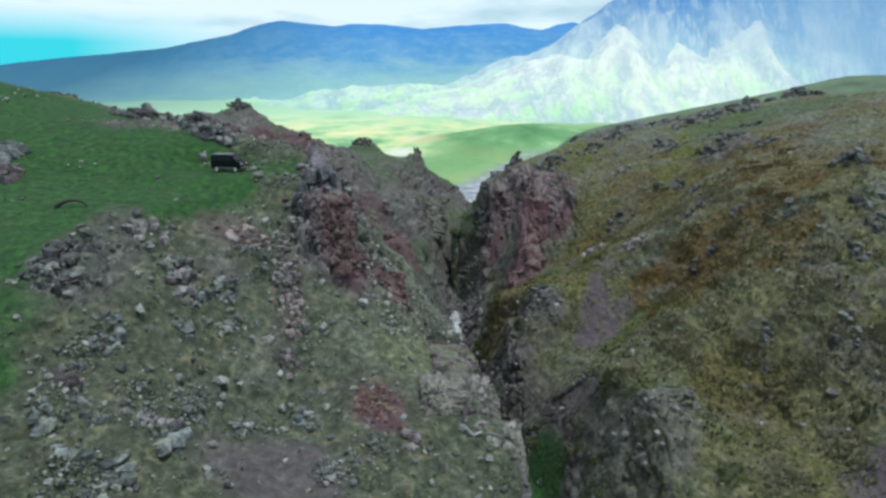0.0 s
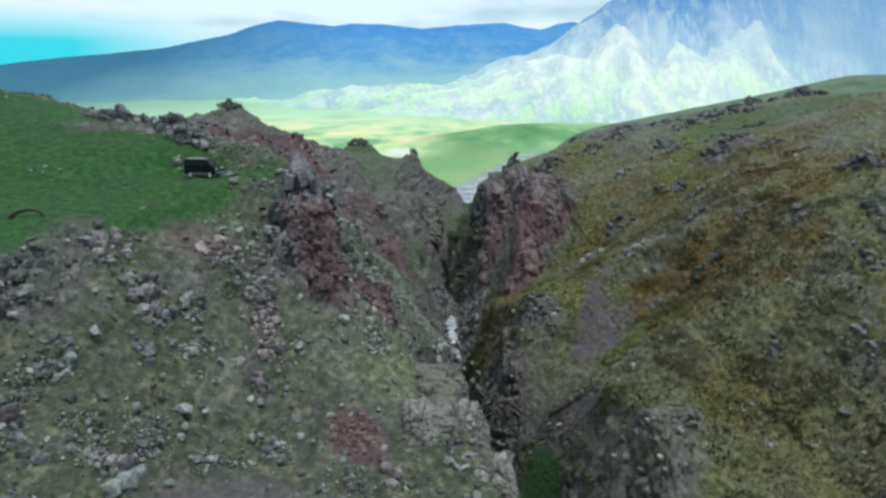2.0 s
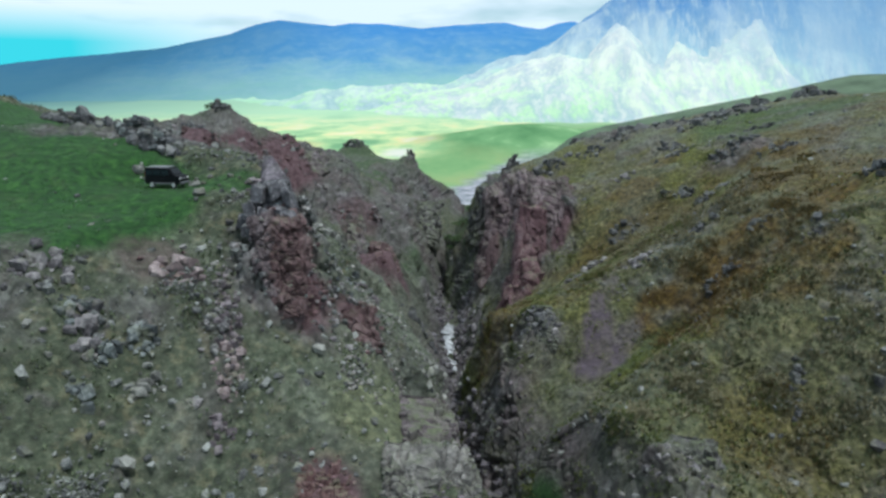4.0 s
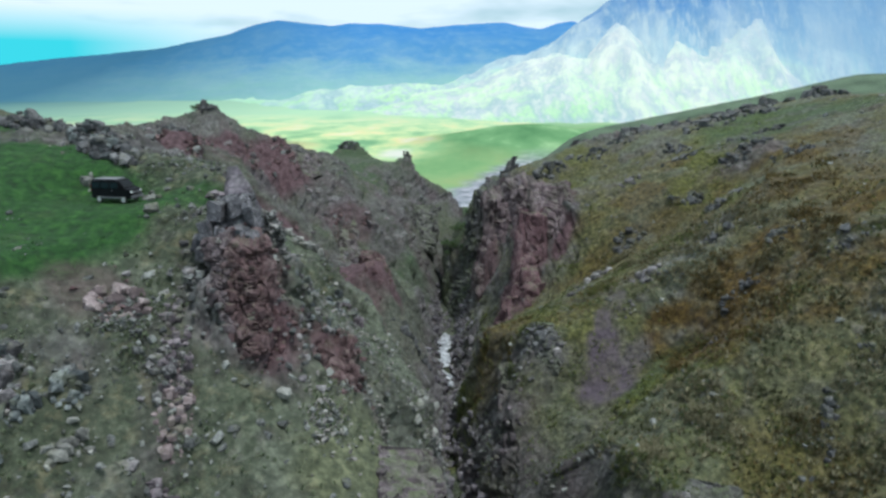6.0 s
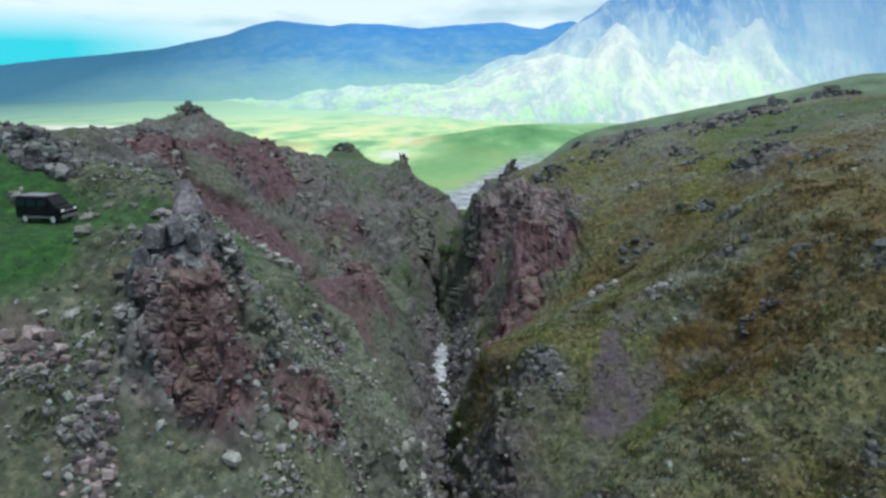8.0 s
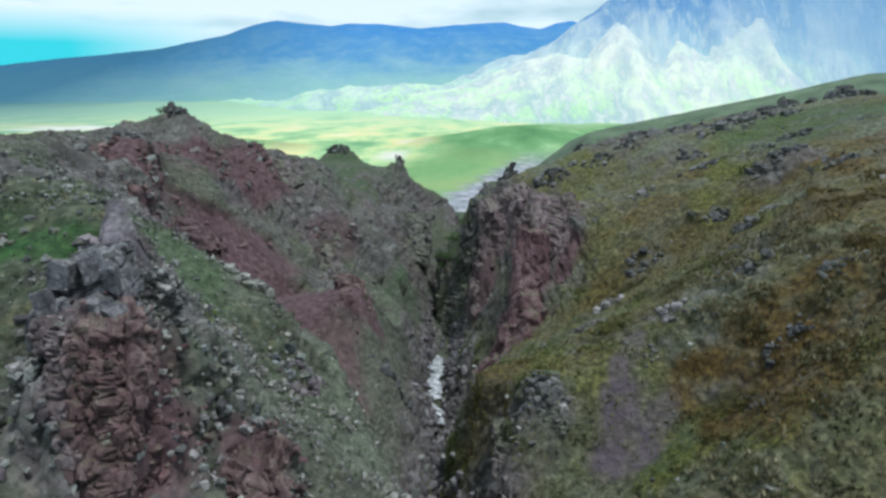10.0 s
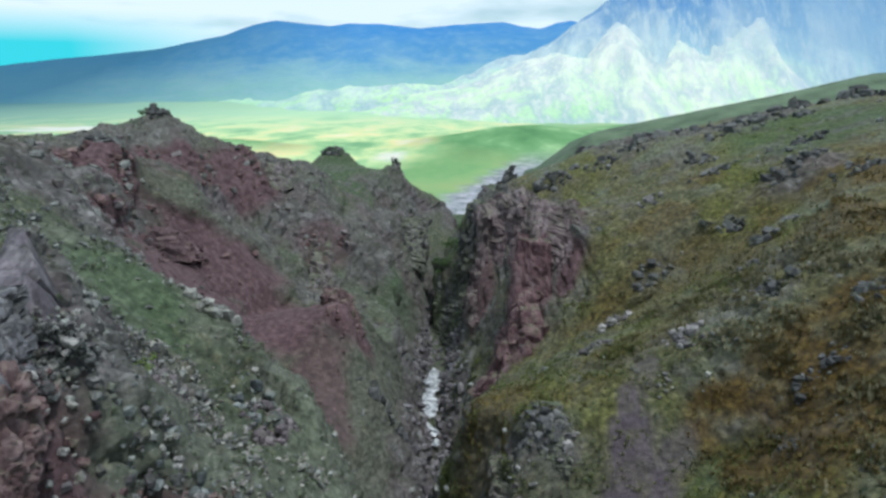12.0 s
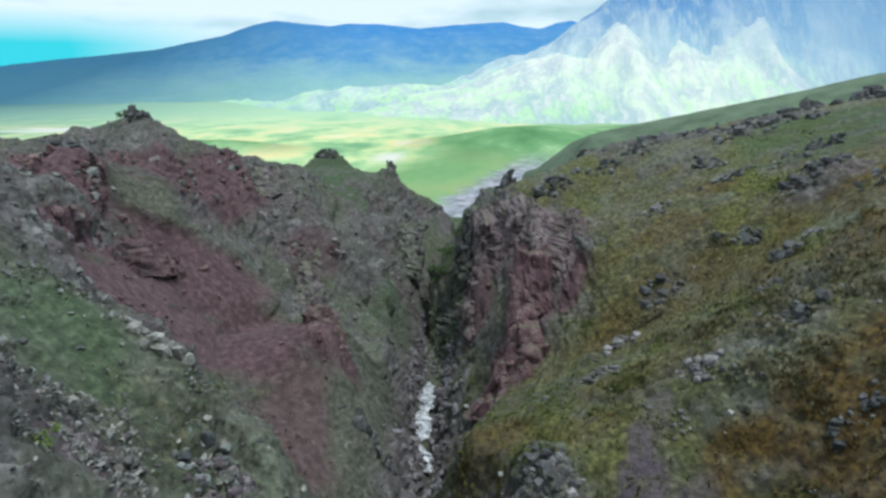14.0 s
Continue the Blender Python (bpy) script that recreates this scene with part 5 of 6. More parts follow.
outcrop(38.0, 118.0, 2.5, 3.5, 20, 26, 0.3, 0.9, "grey", "grey rubble above the mauve scree", 63)

# ---- cliffs and buttresses of living rock ----
def buttress(label, left, right, depth, mat, seed, step=0.35, rough=1.0, joint=2.4, tall=0.3, boxy=0.45, crack=0.2, small=0.1, flutes=0.22, pieces=0, bulk=1.0):
    """A rock face between two edges given from top to foot, rounded back into the hill at its sides and top, broken along its joints."""
    A, B = np.array(left, float), np.array(right, float)
    mid = (A + B) / 2
    run = np.concatenate([[0], np.cumsum(np.linalg.norm(np.diff(mid, axis=0), axis=1))])
    rows, caps = max(8, int(run[-1] / step)), 7
    t = np.linspace(0, run[-1], rows)
    A = np.stack([np.interp(t, run, A[:, k]) for k in range(3)], -1)
    B = np.stack([np.interp(t, run, B[:, k]) for k in range(3)], -1)
    width = float(np.linalg.norm(A - B, axis=1).mean())
    cols = max(10, int((width + 1.6 * depth) / step))
    th = np.linspace(0, math.pi, cols)
    across = np.sign(np.cos(th)) * -np.abs(np.cos(th)) ** boxy
    out = np.sin(th) ** boxy
    way = B - A
    ahead = np.stack([way[:, 1], -way[:, 0], 0 * way[:, 0]], -1)
    ahead /= np.linalg.norm(ahead, axis=1, keepdims=True)
    ahead *= np.where(ahead[:, 1] > 0, -1, 1)[:, None]
    M, H = (A + B) / 2, (B - A) / 2
    F = M[:, None] + H[:, None] * across[None, :, None] + ahead[:, None] * (depth * (out - 1))[None, :, None]
    top = []
    for k in range(caps):
        s = (k / caps) ** 1.5
        back = F[0] - ahead[0] * (depth * out * (1 - s))[:, None] * 0.98
        back[:, 2] += 0.12 * depth * (1 - s)
        top.append(back)
    F = np.concatenate([np.array(top), F])
    rear = np.linspace(0, 1, 6)[1:, None]
    F = np.concatenate([F, F[:, -1:] * (1 - rear)[None] + F[:, :1] * rear[None]], 1)
    q = F.reshape(-1, 3) + 17.0 * seed
    n = normals(F).reshape(-1, 3)
    n *= np.where(np.median(n @ ahead[0]) < 0, -1, 1)
    w = q + 0.35 * joint * np.stack([fbm(q + o, 1.6 * joint, 3) for o in (0, 31, 57)], -1)
    val, d1, edge = cells(w * np.array([1, 1, tall]), joint)
    val2, d2, edge2 = cells(w * np.array([1, 1, 0.7]) + 8, 0.42 * joint)
    flute = fbm(q * np.array([1, 1, 0.14]), 1.5 * joint, 4, True)
    push = np.tile(np.r_[np.ones(cols), np.zeros(5)], len(F)) * rough * joint * (0.22 * val - crack * smooth(0.15, 0.0, edge) + small * val2 - small * smooth(0.12, 0.0, edge2) + flutes * flute + 0.16 * fbm(q, 3.0 * joint, 4))
    F = (F.reshape(-1, 3) + n * push[:, None]).reshape(F.shape)
    foot = (A[-1] + B[-1]) / 2
    base = new("crag")
    base.matrix_basis = pose(*foot)
    ob = sheet("rock_mass", F - foot, [mat])
    ob.parent = base
    ob.data.polygons.foreach_set("use_smooth", np.zeros(len(ob.data.polygons), bool))
    r = random.Random(seed)
    facing = math.degrees(math.atan2(ahead[0][1], ahead[0][0])) + 90
    shapes = [as_mesh("block", chipped(900 + 7 * seed + k, 6, 0.7, (0.8, 0.6, 0.55 + 0.35 / (tall + 0.3))), mat) for k in range(5)]
    for k in range(pieces or int(2.2 * run[-1] / joint * width / joint)):
        i, j = r.randrange(caps, len(F)), r.randrange(int(0.12 * cols), int(0.88 * cols))
        size = joint * (0.16 + 0.34 * r.random() ** 2) * bulk
        p = F[i, j] - foot + ahead[0] * size * r.uniform(-0.3, 0.3)
        part("block", r.choice(shapes), base, pose(*p, r.gauss(0, 8), r.gauss(0, 8), facing + r.gauss(0, 14)) @ Matrix.Diagonal((size, size, size * r.uniform(0.8, 1.3), 1)))
    return tagged(base, label, "crag", group="crags")


CLIFF_RED = cliff_stone("red_cliff", (0.038, 0.016, 0.02), (0.12, 0.063, 0.07), (0.245, 0.17, 0.177), 0.3, 0.25, 0.7, 0.35)
CLIFF_PINK = cliff_stone("pink_cliff", (0.036, 0.027, 0.03), (0.132, 0.104, 0.112), (0.27, 0.235, 0.24), 0.3, 0.18, 0.8, 0.3, 0.5)
CLIFF_PLUM = cliff_stone("plum_cliff", (0.034, 0.023, 0.027), (0.128, 0.09, 0.097), (0.265, 0.212, 0.217), 0.3, 0.14, 0.5, 0.3, 0.2)
CLIFF_GREY = cliff_stone("grey_cliff", (0.028, 0.025, 0.027), (0.1, 0.093, 0.094), (0.28, 0.265, 0.26), 0.4, 0.35, 0.8, 0.45, 0.4)
CLIFF_DARK = cliff_stone("dark_cliff", (0.018, 0.019, 0.02), (0.082, 0.082, 0.084), (0.19, 0.19, 0.188), 0.3, 0.16, 1.0, 0.4, 0.8)
LEDGE_RED = cliff_stone("red_ledge", (0.026, 0.012, 0.015), (0.084, 0.046, 0.051), (0.18, 0.122, 0.127), 0.45, 0.45, 0.2, 0.4)
BANK_RED = cliff_stone("red_bank", (0.036, 0.014, 0.014), (0.108, 0.053, 0.052), (0.21, 0.132, 0.126), 1.0, 0.8, 0.5, 0.3, 0.4)
CRAG_WINE = cliff_stone("wine_crag", (0.03, 0.02, 0.023), (0.105, 0.078, 0.083), (0.235, 0.19, 0.195), 1.2, 0.7, 0.3, 0.4)
LIP_PALE = cliff_stone("pale_lip", (0.05, 0.046, 0.043), (0.16, 0.15, 0.138), (0.33, 0.315, 0.285), 0.7, 1.4, 0.5, 0.45)
CRAG_PLUM = cliff_stone("plum_crag", (0.028, 0.023, 0.028), (0.106, 0.09, 0.107), (0.23, 0.2, 0.222), 0.8, 0.3, 0.2, 0.4)
CRAG_GREY = cliff_stone("grey_crag", (0.024, 0.024, 0.028), (0.105, 0.102, 0.114), (0.3, 0.288, 0.3), 1.3, 0.7, 0.2, 0.6)
CRAG_RED = cliff_stone("red_crag", (0.032, 0.016, 0.017), (0.112, 0.065, 0.066), (0.235, 0.17, 0.168), 0.7, 0.6, 0.35, 0.4)
buttress("rust-red buttress of jointed rock above the stream", [(23.1, 162, 29.9), (21.1, 161, 21.5), (19.9, 158, 15), (17, 153.5, 8.2), (11.7, 157, -1)],
         [(29.2, 163, 29), (29, 160.5, 18.6), (26.7, 156.5, 14), (22.9, 151.5, 10.2), (17, 147, 5.5)], 5.0, CLIFF_RED, 1, 0.35, 1.0, 3.6, 0.14, 0.5, 0.12, 0.04, 0.42, 6)
buttress("broken grey rock head above the red buttress", [(26.2, 172, 35), (24.4, 167.5, 31.6), (23.9, 165, 25.7)], [(34.6, 170, 34.6), (35.2, 165.5, 30.2), (31.2, 162.5, 22.8)], 4.0, CLIFF_PLUM, 2, 0.35, 1.1, 2.2, 0.16, crack=0.14, flutes=0.42)
buttress("grey-plum fluted cliff behind the red buttress", [(23.9, 186, 30.7), (22.5, 183, 22.7), (22.2, 178, 9.5), (21, 176, 3)], [(29.4, 187, 33.4), (26.6, 181, 28), (25, 174, 19.5), (23, 170, 12)],
         12.0, CLIFF_PLUM, 3, 0.5, 1.1, 3.2, 0.14, crack=0.14, flutes=0.36)
buttress("pinkish fluted buttress in the gorge", [(18.2, 220, 21.5), (16.5, 218, 14.2), (14.6, 216, 3), (13.8, 206, -6)], [(25.7, 220, 23), (26.9, 216, 13.1), (26.3, 212, 1.4), (21, 206, -7)],
         14.0, CLIFF_PLUM, 4, 0.5, 1.1, 3.4, 0.14, crack=0.14, flutes=0.36)
buttress("dark rock spire at the head of the gorge", [(14.8, 243, 19.6), (13.2, 244, 8.9), (11.5, 243, 0)], [(17.9, 242, 21.2), (18.7, 242, 11.2), (15.8, 241, -1.5)], 6.0, CLIFF_DARK, 5, 0.5, 1.0, 3.0, 0.2)
buttress("dark columned wall closing the gorge", [(3.4, 262, -3.5), (3.2, 257, -15.6), (3.4, 249, -24.5), (4.6, 240, -27)], [(14.4, 247, -2), (15.5, 238, -9.9), (14.3, 226, -13.5), (12.6, 218, -19)],
         5.0, CLIFF_DARK, 6, 0.5, 1.0, 3.4, 0.16)
buttress("rust-red crag at the edge of the scree", [(-15, 150, 23), (-15.5, 148.5, 20.2), (-14.5, 146.5, 17.2)], [(-11.2, 150, 22.5), (-8.4, 147.5, 19.5), (-9.2, 145.5, 15.8)], 4.0, CRAG_RED, 7, 0.35, 1.2, 2.2, 0.5)


def hewn(label, origin, mat, pieces):
    """A crag of a few great flat-faced blocks, each the hull of its corners, with chipped edges."""
    base = new("crag")
    base.matrix_basis = pose(*origin)
    for k, corners in enumerate(pieces):
        r = random.Random(40 + k)
        bm = bmesh.new()
        mid = [sum(c[a] for c in corners) / len(corners) for a in range(3)]
        for c in corners:
            for q in range(3):
                bm.verts.new([mid[a] + (c[a] - mid[a]) * r.uniform(0.9, 1.0) + r.gauss(0, 0.06) - origin[a] for a in range(3)])
        bmesh.ops.convex_hull(bm, input=bm.verts[:])
        bmesh.ops.delete(bm, geom=[v for v in bm.verts if not v.link_faces], context="VERTS")
        bmesh.ops.recalc_face_normals(bm, faces=bm.faces[:])
        part("block", as_mesh("block", bm, mat), base)
    return tagged(base, label, "crag", group="crags")


def brick_of(x, y, z, w, d, h, lean):
    """Eight corners of a leaning block: its middle, width, depth, height, and the shift of its top along x."""
    r = random.Random(x * 7 + z)
    m = pose(x, y, z, r.uniform(-12, 12), r.uniform(-16, 16), r.uniform(-22, 22))
    return [tuple(m @ Vector((sx * w * r.uniform(0.28, 0.52) + sz * lean, sy * d * r.uniform(0.35, 0.5), sz * h * r.uniform(0.3, 0.52)))) for sx in (-1, 1) for sy in (-1, 1) for sz in (-1, 1)]


hewn("smooth purple-grey rock fin beside the meadow", (-15.2, 77, 47), CRAG_PLUM, [
    [(-17.3, 79.9, 52.2), (-16.3, 79.4, 52.3), (-17.8, 77.4, 47), (-15.2, 75.2, 47), (-13.9, 76.5, 50.2), (-14.4, 79.4, 47), (-17.9, 81.0, 47), (-16.9, 77.2, 50.2)],
    [(-14.9, 76.9, 50.6), (-13.9, 76.2, 50.1), (-12.5, 74.6, 47), (-14.7, 74.3, 46.6), (-12.8, 77.0, 47), (-14.6, 78.0, 49.4)],
    [(-17.9, 78.2, 49.9), (-17.3, 77.4, 50.0), (-18.5, 76.6, 47), (-16.9, 75.4, 47), (-17.0, 78.2, 47), (-18.4, 78.6, 47)]])
hewn("dark fractured crag tower on the edge of the plateau", (-14.3, 70, 46), CRAG_GREY, [
    brick_of(-15.4, 70.9, 49.5, 1.5, 1.6, 1.9, -0.1), brick_of(-13.9, 71.2, 50.0, 1.2, 1.5, 1.9, -0.15), brick_of(-12.8, 70.9, 49.4, 0.9, 1.4, 1.7, -0.25),
    brick_of(-16.3, 70.2, 48.2, 1.2, 1.4, 1.6, 0.1), brick_of(-14.8, 70.0, 47.7, 1.5, 1.5, 1.6, -0.15), brick_of(-13.2, 69.9, 47.9, 1.3, 1.4, 1.5, -0.1), brick_of(-12.1, 69.7, 47.5, 0.8, 1.2, 1.3, -0.2),
    brick_of(-16.0, 69.2, 46.4, 1.3, 1.4, 1.5, 0.1), brick_of(-14.5, 69.0, 46.1, 1.4, 1.4, 1.2, 0.0), brick_of(-17.2, 70.6, 47.0, 0.9, 1.3, 1.3, 0.1)])
buttress("dark rock behind the crag tower", [(-16.4, 71.4, 49.9), (-16.8, 70.4, 47.8), (-16.4, 69.2, 45.6)], [(-13.2, 71.6, 50.2), (-12.3, 70.6, 48.6), (-11.9, 69.2, 46)],
         3.0, CRAG_GREY, 8, 0.14, 0.7, 1.3, 0.7, 0.6, 0.3, 0.08, 0.06, 14, 1.0)
buttress("plum-grey flank of the crag", [(-15.9, 68, 47.6), (-15.5, 67, 45.8), (-14.9, 65.8, 43.7), (-13.6, 64.8, 41.4)], [(-13.4, 67.8, 47.6), (-13.3, 66.6, 45.1), (-12.9, 65.6, 43.1), (-12.4, 64.6, 41.1)],
         2.6, CRAG_WINE, 10, 0.14, 1.2, 1.1, 0.6, 0.5, 0.24, 0.14, 0.2)
buttress("deep red broken cliff under the crag", [(-13.9, 67.8, 47), (-13.5, 66.3, 45.2), (-13.1, 65.3, 42.4), (-12.4, 64.2, 39.2)], [(-10.8, 68.6, 47.1), (-10, 67.8, 44.6), (-9.9, 66.9, 42.4), (-10.2, 65.2, 39.2)],
         3.0, CRAG_RED, 11, 0.14, 1.3, 1.2, 0.75, 0.5, 0.24, 0.14, 0.3)
buttress("red crag at the foot of the spur", [(-7.7, 72.2, 36), (-8, 71, 34.6), (-7, 68.6, 32.6)], [(-4.9, 72.6, 35.5), (-4.1, 71.6, 33.4), (-4.8, 69.6, 31.4)], 3.0, CRAG_RED, 12, 0.14, 1.2, 1.4, 0.6)
buttress("dark red crag below the summit of the ridge", [(-60.6, 198, 42.8), (-59, 191, 39.6), (-56, 187, 36.4)], [(-54.6, 206, 41.3), (-51.6, 202, 37.7), (-50, 193, 34.6)], 4.0, LEDGE_RED, 13, 0.5, 1.0, 2.8, 0.45)
buttress("dark red ledge above the scree", [(-50.6, 155, 35.1), (-48.6, 149.5, 33.8), (-46, 146.5, 32)], [(-47, 173.4, 30), (-43.6, 172.2, 26.2), (-41.2, 169.6, 23.2)], 3.0, LEDGE_RED, 14, 0.5, 1.0, 2.6, 0.5)
buttress("grey rib of rock beside the scree", [(-30, 213.5, 18.8), (-28.6, 203, 14), (-27, 191, 9)], [(-24.7, 214.6, 17), (-23.3, 203, 11), (-22.6, 189, 7)], 4.0, CLIFF_PINK, 15, 0.5, 1.1, 2.8, 0.35)
buttress("pale grey outcrop low on the canyon wall", [(-8.8, 283, 7), (-7.3, 267, -1), (-7.2, 263, -5)], [(3, 285, 7.5), (1.5, 267, -1), (1, 262, -9)], 4.0, CLIFF_GREY, 16, 0.6, 1.0, 3.0, 0.45)
buttress("plum-grey rocks breaking from the ridge side", [(-48.2, 236.5, 36), (-43.2, 222, 30.6)], [(-42.6, 250, 34.2), (-33, 233, 27.4)], 4.0, CLIFF_PINK, 17, 0.6, 1.0, 2.8, 0.4)
buttress("dark mossy crag on the grassy spur", [(17.6, 111.6, 21.2), (17.6, 109.2, 18.6), (18.2, 107.6, 16)], [(22.8, 111.2, 21.2), (23, 108.8, 18.6), (22.4, 107, 15.6)], 3.0, CLIFF_GREY, 18, 0.25, 1.1, 1.7, 0.6)
buttress("plum-grey crag below the grassy spur", [(12.4, 113, 14.6), (12, 110.4, 11.4), (12, 108.6, 8.4)], [(17.2, 108.2, 16.6), (16.8, 106, 13.2), (16, 104, 10.4)], 3.0, CLIFF_PINK, 19, 0.25, 1.0, 1.8, 0.4)
buttress("grey lichened crag above the gorge", [(24, 76.5, 18.8), (22.5, 69.5, 15.2), (21.2, 62.5, 12)], [(30.2, 69, 21.8), (30, 63.6, 20), (28.6, 58, 17)], 3.0, CLIFF_GREY, 20, 0.2, 1.0, 1.8, 0.4, flutes=0.3)
buttress("deep red bank of broken rock on the slope", [(-7.6, 52.6, 31.9), (-8.6, 50, 31), (-8.8, 47.2, 29.9)], [(-6.0, 52.8, 32), (-4.2, 50.6, 31.2), (-3.8, 47.6, 29.9)], 1.8, BANK_RED, 25, 0.14, 1.3, 1.2, 0.8, 0.9)
buttress("pale ledged rock on the lip of the gorge", [(-2.4, 52.6, 32.0), (-2.1, 50.4, 31.3), (-1.6, 48.6, 29.6)], [(4.4, 52.2, 31.8), (5.3, 50.6, 31), (5.3, 49.2, 28)], 2.6, LIP_PALE, 22, 0.12, 0.8, 1.2, 1.7, crack=0.28)
buttress("pale weathered rock overhanging the gorge", [(2.8, 48.2, 30.4), (3.1, 46.4, 29.4), (3.4, 45, 28)], [(6.6, 47.6, 29.6), (7.4, 46.4, 28), (7.4, 45.2, 25)], 2.2, LIP_PALE, 23, 0.12, 0.8, 1.2, 1.2, crack=0.25)
buttress("plum-grey rock swelling from the lip of the gorge", [(-1.2, 60.6, 32), (-0.8, 57.6, 32), (-0.6, 54.8, 31.2)], [(3.0, 61.2, 31.2), (3.9, 58.4, 31), (4.2, 55.6, 29)], 2.4, CLIFF_PINK, 24, 0.16, 0.8, 1.6, 0.5)
# clusters on the near slopes and the heath: x, y, reach, number of blocks, largest, kind
SLOPE_CLUSTERS = [
    (-27.0, 57.6, 1.6, 18, 0.8, "slate"), (-24.2, 55.7, 1.4, 16, 0.8, "slate"), (-21.9, 58.1, 1.4, 18, 0.8, "slate"), (-28.6, 48.8, 1.4, 14, 0.8, "slate"), (-24.0, 52.4, 1.3, 14, 0.8, "slate"), (-28.0, 46.9, 1.3, 12, 0.7, "slate"),
    (-20.6, 54.8, 1.7, 24, 0.6, "pale"), (-28.9, 41.9, 1.6, 16, 0.8, "plum"), (-28.3, 38.4, 1.6, 16, 0.8, "slate"), (-25.7, 36.8, 1.5, 16, 0.8, "slate"), (-26.4, 40.4, 1.5, 18, 0.8, "slate"), (-22.2, 36.8, 1.5, 14, 0.7, "slate"),
    (-21.1, 41.6, 1.6, 18, 0.8, "slate"), (-14.9, 54.5, 1.2, 16, 0.6, "plum"), (-12.1, 48.8, 1.6, 26, 0.6, "slate"), (-3.0, 46.7, 1.3, 14, 0.7, "plum"), (-5.6, 50.4, 1.8, 22, 0.5, "red")]
HEATH_CLUSTERS = [
    (51.1, 83.8, 1.5, 12, 0.6, "dark"), (60.6, 86.0, 1.8, 18, 0.9, "dark"), (45.1, 150.7, 2.4, 24, 0.9, "dark"), (50.0, 120.0, 2.2, 26, 0.8, "dark"), (46.1, 106.0, 1.8, 18, 0.7, "dark"), (49.0, 105.9, 1.6, 14, 0.7, "dark"),
    (54.4, 110.0, 2.0, 18, 0.8, "dark"), (52.1, 131.6, 2.0, 20, 0.9, "dark"), (21.8, 109.1, 1.8, 22, 0.7, "grey"), (33.5, 112.9, 1.5, 14, 0.5, "grey"), (41.4, 100.0, 1.6, 14, 0.5, "dark"), (58.0, 152.0, 3.0, 22, 1.0, "dark"),
    (64.0, 172.0, 3.5, 24, 1.1, "dark"), (50.0, 170.0, 3.0, 20, 1.0, "grey"), (54.0, 192.0, 4.0, 24, 1.2, "dark"), (74.0, 205.0, 5.0, 26, 1.4, "dark"), (95.0, 195.0, 5.0, 26, 1.5, "dark"), (108.0, 222.0, 5.0, 22, 1.6, "dark")]
for k, (cx, cy, reach, count, top, kind) in enumerate(SLOPE_CLUSTERS + HEATH_CLUSTERS):
    outcrop(cx, cy, reach, reach * 0.75, 37 * k, count, 0.18, top, kind, {"slate": "blue-grey lichened rocks cropping out of the slope", "pale": "pale lichened stones scattered on the slope", "plum": "plum-grey broken rocks on the slope",
            "red": "deep red broken rock patch on the slope", "dark": "dark grey rocks among the heath", "grey": "grey lichened rocks among the heath"}[kind], 400 + k)

BOULDERS = [as_mesh("boulder", chipped(200 + k, 7, 0.4, (1, 0.75, 0.7)), STONE_PIECE) for k in range(5)] + [
    as_mesh("boulder", chipped(220 + k, 7, 0.4, (1, 0.75, 0.7)), PALE_PIECE) for k in range(4)]
rng, pick, where = scatter(dens * (0.3 + near_left) * (1 - 0.8 * red), 130, 31)
for k in range(len(where)):
    size = 0.3 + 0.5 * rng.random() ** 2.5
    m = pose(*where[k], *rng.uniform(-14, 14, 2), rng.uniform(0, 360))
    b = new("boulder", BOULDERS[rng.integers(0, len(BOULDERS))])
    b.matrix_basis = m @ Matrix.Diagonal((size * rng.uniform(0.8, 1.3), size * rng.uniform(0.8, 1.3), size * rng.uniform(0.7, 1.1), 1))
    tagged(b, "weathered grey boulder lying on the stony slope", "boulder", group="boulders")
for bx, by, size, mesh, label in [(50.7, 71.7, 1.3, 0, "large dark boulder standing on the grassy slope"), (-24.2, 77.6, 0.55, 6, "pale rounded boulder beside the parked van"),
                                  (31.3, 115.5, 0.5, 7, "pale boulder above the mauve scree"), (38.5, 112.0, 0.6, 5, "pale flat boulder on the heath"),
                                  (-22.6, 74.3, 0.9, 8, "flat pale rock at the meadow's edge")]:
    b = new("boulder", BOULDERS[mesh])
    b.matrix_basis = pose(bx, by, ground_z(bx, by) + 0.25 * size, 5, -4, 40) @ Matrix.Diagonal((size, size, size * 0.85, 1))
    tagged(b, label, "boulder", group="boulders")


